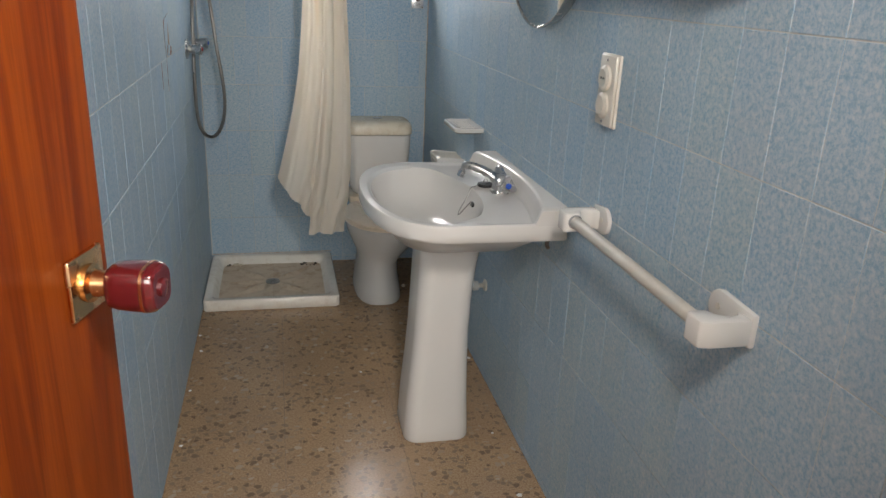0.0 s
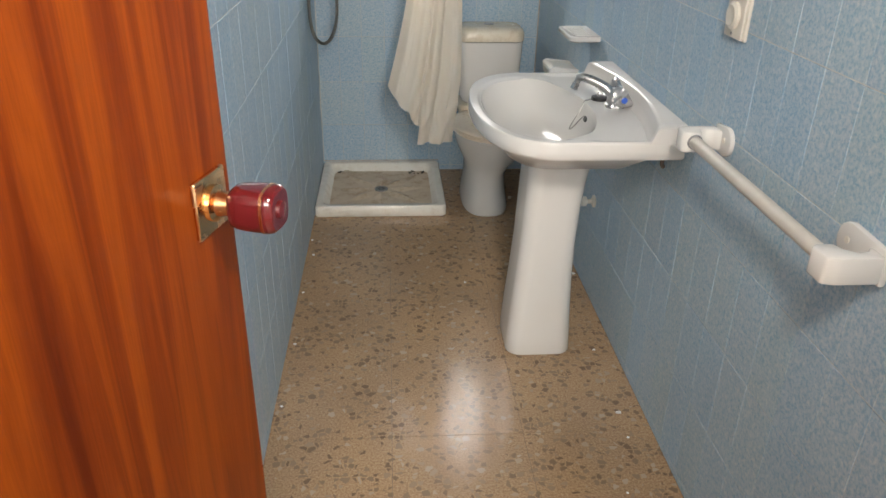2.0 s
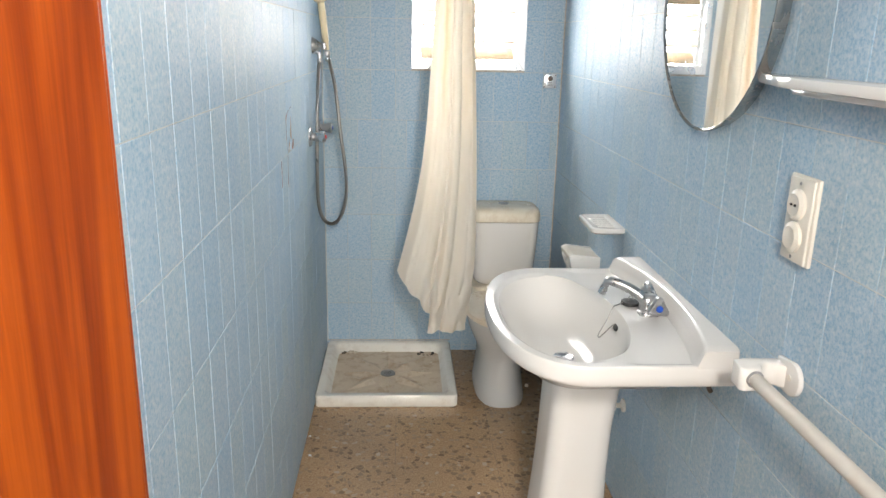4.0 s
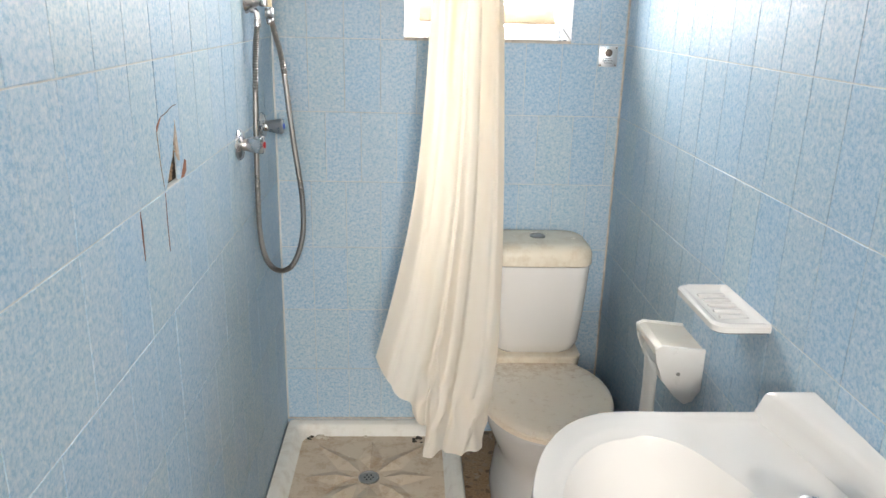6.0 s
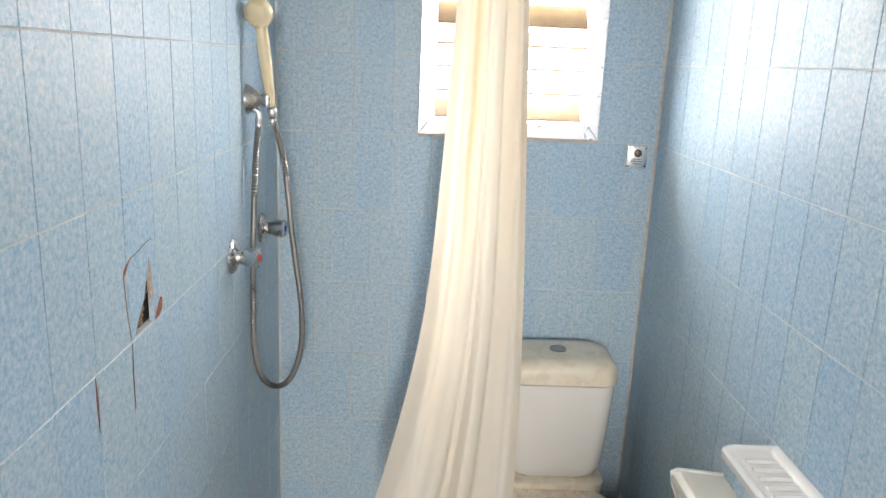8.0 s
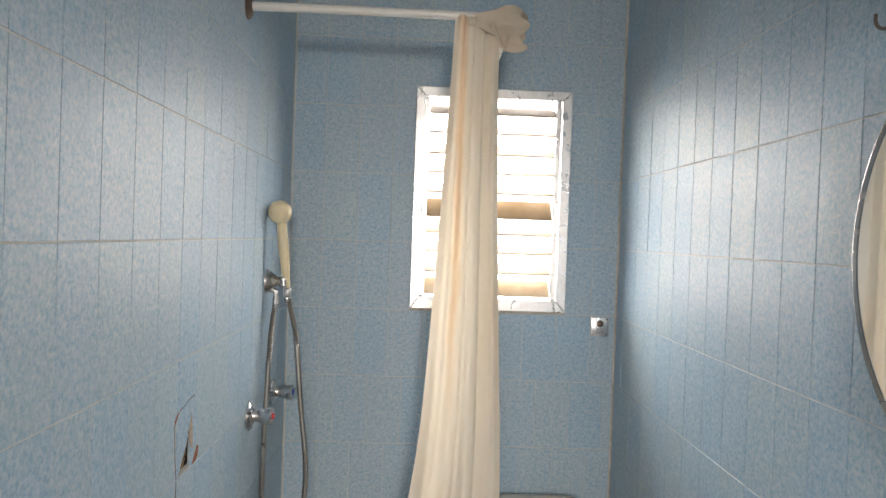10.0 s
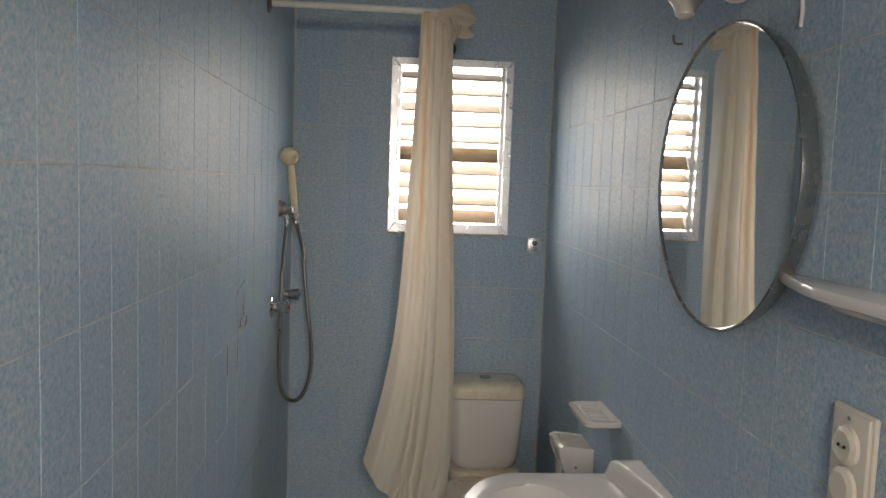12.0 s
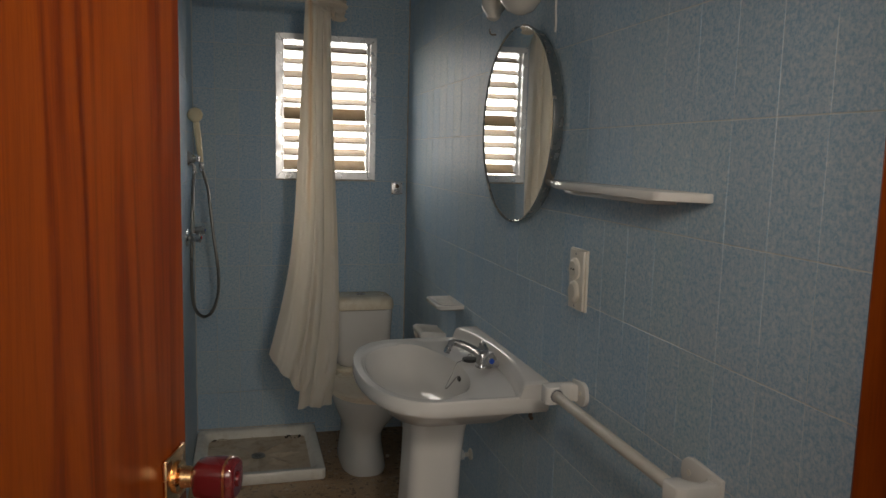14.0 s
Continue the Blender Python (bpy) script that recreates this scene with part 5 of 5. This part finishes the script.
# the broken tile with its hole, and cracks that show the clay
def build_broken_tile():
    a, b = 1.041 + GAPV / 2, 1.166 - GAPV / 2
    for e0, e1 in zip(left_edges, left_edges[1:]):
        if e0 < 1.10 < e1:
            a, b = e0 + GAPV / 2, e1 - GAPV / 2
    za = Z0 + 5 * TH + GAPH / 2
    zb = za + TH - GAPH
    outline = [(-a, za), (-a, zb), (-b, zb), (-b, za), (-1.152, za + 0.001), (-1.128, za + 0.030), (-1.104, za + 0.052), (-1.092, za + 0.078), (-1.083, za + 0.096),
               (-1.074, za + 0.116), (-1.069, za + 0.090), (-1.066, za + 0.060), (-1.060, za + 0.028), (-1.062, za)]
    outline = [(max(-b, min(-a, u)), v) for u, v in outline]
    part("tile", prism(outline, "x", -T, 0.0005), TILE, wall_left, "broken tile with a jagged hole", smooth=False)
    # shallow mortar filler, a deeper hole's shade is put into its colour
    part("exposed_mortar", box(-0.0448, -0.012, -1.156, -1.054, za + 0.001, za + 0.117), SHADED_MORTAR, wall_left, "crumbling mortar behind the broken tile, its colour darkened for the hole's shade", smooth=False)
    rb = random.Random(8)
    for k in range(10):
        f = rb.random() ** 0.8
        b = bmesh.new()
        bmesh.ops.create_icosphere(b, subdivisions=2, radius=rb.uniform(0.004, 0.010))
        for v in b.verts:
            v.co *= 1 + 0.5 * noise.noise(v.co * 260 + Vector((k, 0, 0)))
        bmesh.ops.translate(b, verts=b.verts, vec=(-0.0085, -1.128 + 0.052 * f + rb.uniform(-0.008, 0.012), za + 0.010 + 0.065 * f + rb.uniform(-0.010, 0.004)))
        part("mortar_crumb", b, MORTAR, wall_left, smooth=False)
    part("clay_chip", prism([(-1.062, za + 0.002), (-1.050, za + 0.016), (-1.030, za + 0.034), (-1.022, za + 0.030), (-1.026, za + 0.010), (-1.045, za + 0.001)], "x", -0.002, 0.0014), CLAY, wall_left, "orange clay where the glaze has chipped", smooth=False)
    part("mortar_chip", prism([(-1.083, za + 0.082), (-1.074, za + 0.120), (-1.068, za + 0.092), (-1.060, za + 0.036), (-1.072, za + 0.050)], "x", -0.003, 0.0010), PALE_MORTAR, wall_left, smooth=False)
    part("clay_chip", prism([(-1.180, za + 0.112), (-1.178, za + 0.122), (-1.160, za + 0.134), (-1.150, za + 0.136), (-1.162, za + 0.128)], "x", -0.002, 0.0012), CLAY, wall_left, smooth=False)
    part("crack", tube(smooth_path([(0.0004, -1.152, za + 0.136), (0.0004, -1.12, za + 0.139), (0.0004, -1.085, za + 0.146), (0.0004, -1.058, za + 0.147)], 5), 0.0009, 6), CRACK, wall_left)
    part("crack", tube([(0.0004, -1.180, za + 0.112), (0.0004, -1.174, za + 0.05), (0.0004, -1.163, za + 0.002)], 0.0007, 6), MORTAR, wall_left)
    part("crack", prism([(-1.2985, za - 0.004), (-1.2950, za - 0.040), (-1.2965, za - 0.092), (-1.2990, za - 0.050)], "x", -0.003, 0.0011), CRACK, wall_left, smooth=False)
    part("crack", tube([(0.0004, -1.162, za - 0.004), (0.0004, -1.165, za - 0.06), (0.0004, -1.164, za - 0.118)], 0.0009, 6), CRACK, wall_left)


build_broken_tile()


# ------------------------------------------------------------ floor tiles
def build_floor():
    s, g = 0.40, 0.0007
    me = bpy.data.meshes.new("floor_tile")
    bm = box(g, s - g, g, s - g, -0.02, 0.0)
    bm.to_mesh(me)
    bm.free()
    me.materials.append(TERRAZZO)
    for i in range(-2, 4):
        for j in range(-15, 1):
            ob = new("floor_tile", me)
            ob.location = (i * s - 0.03, j * s - 0.26, 0)
            ob.parent = floor


build_floor()
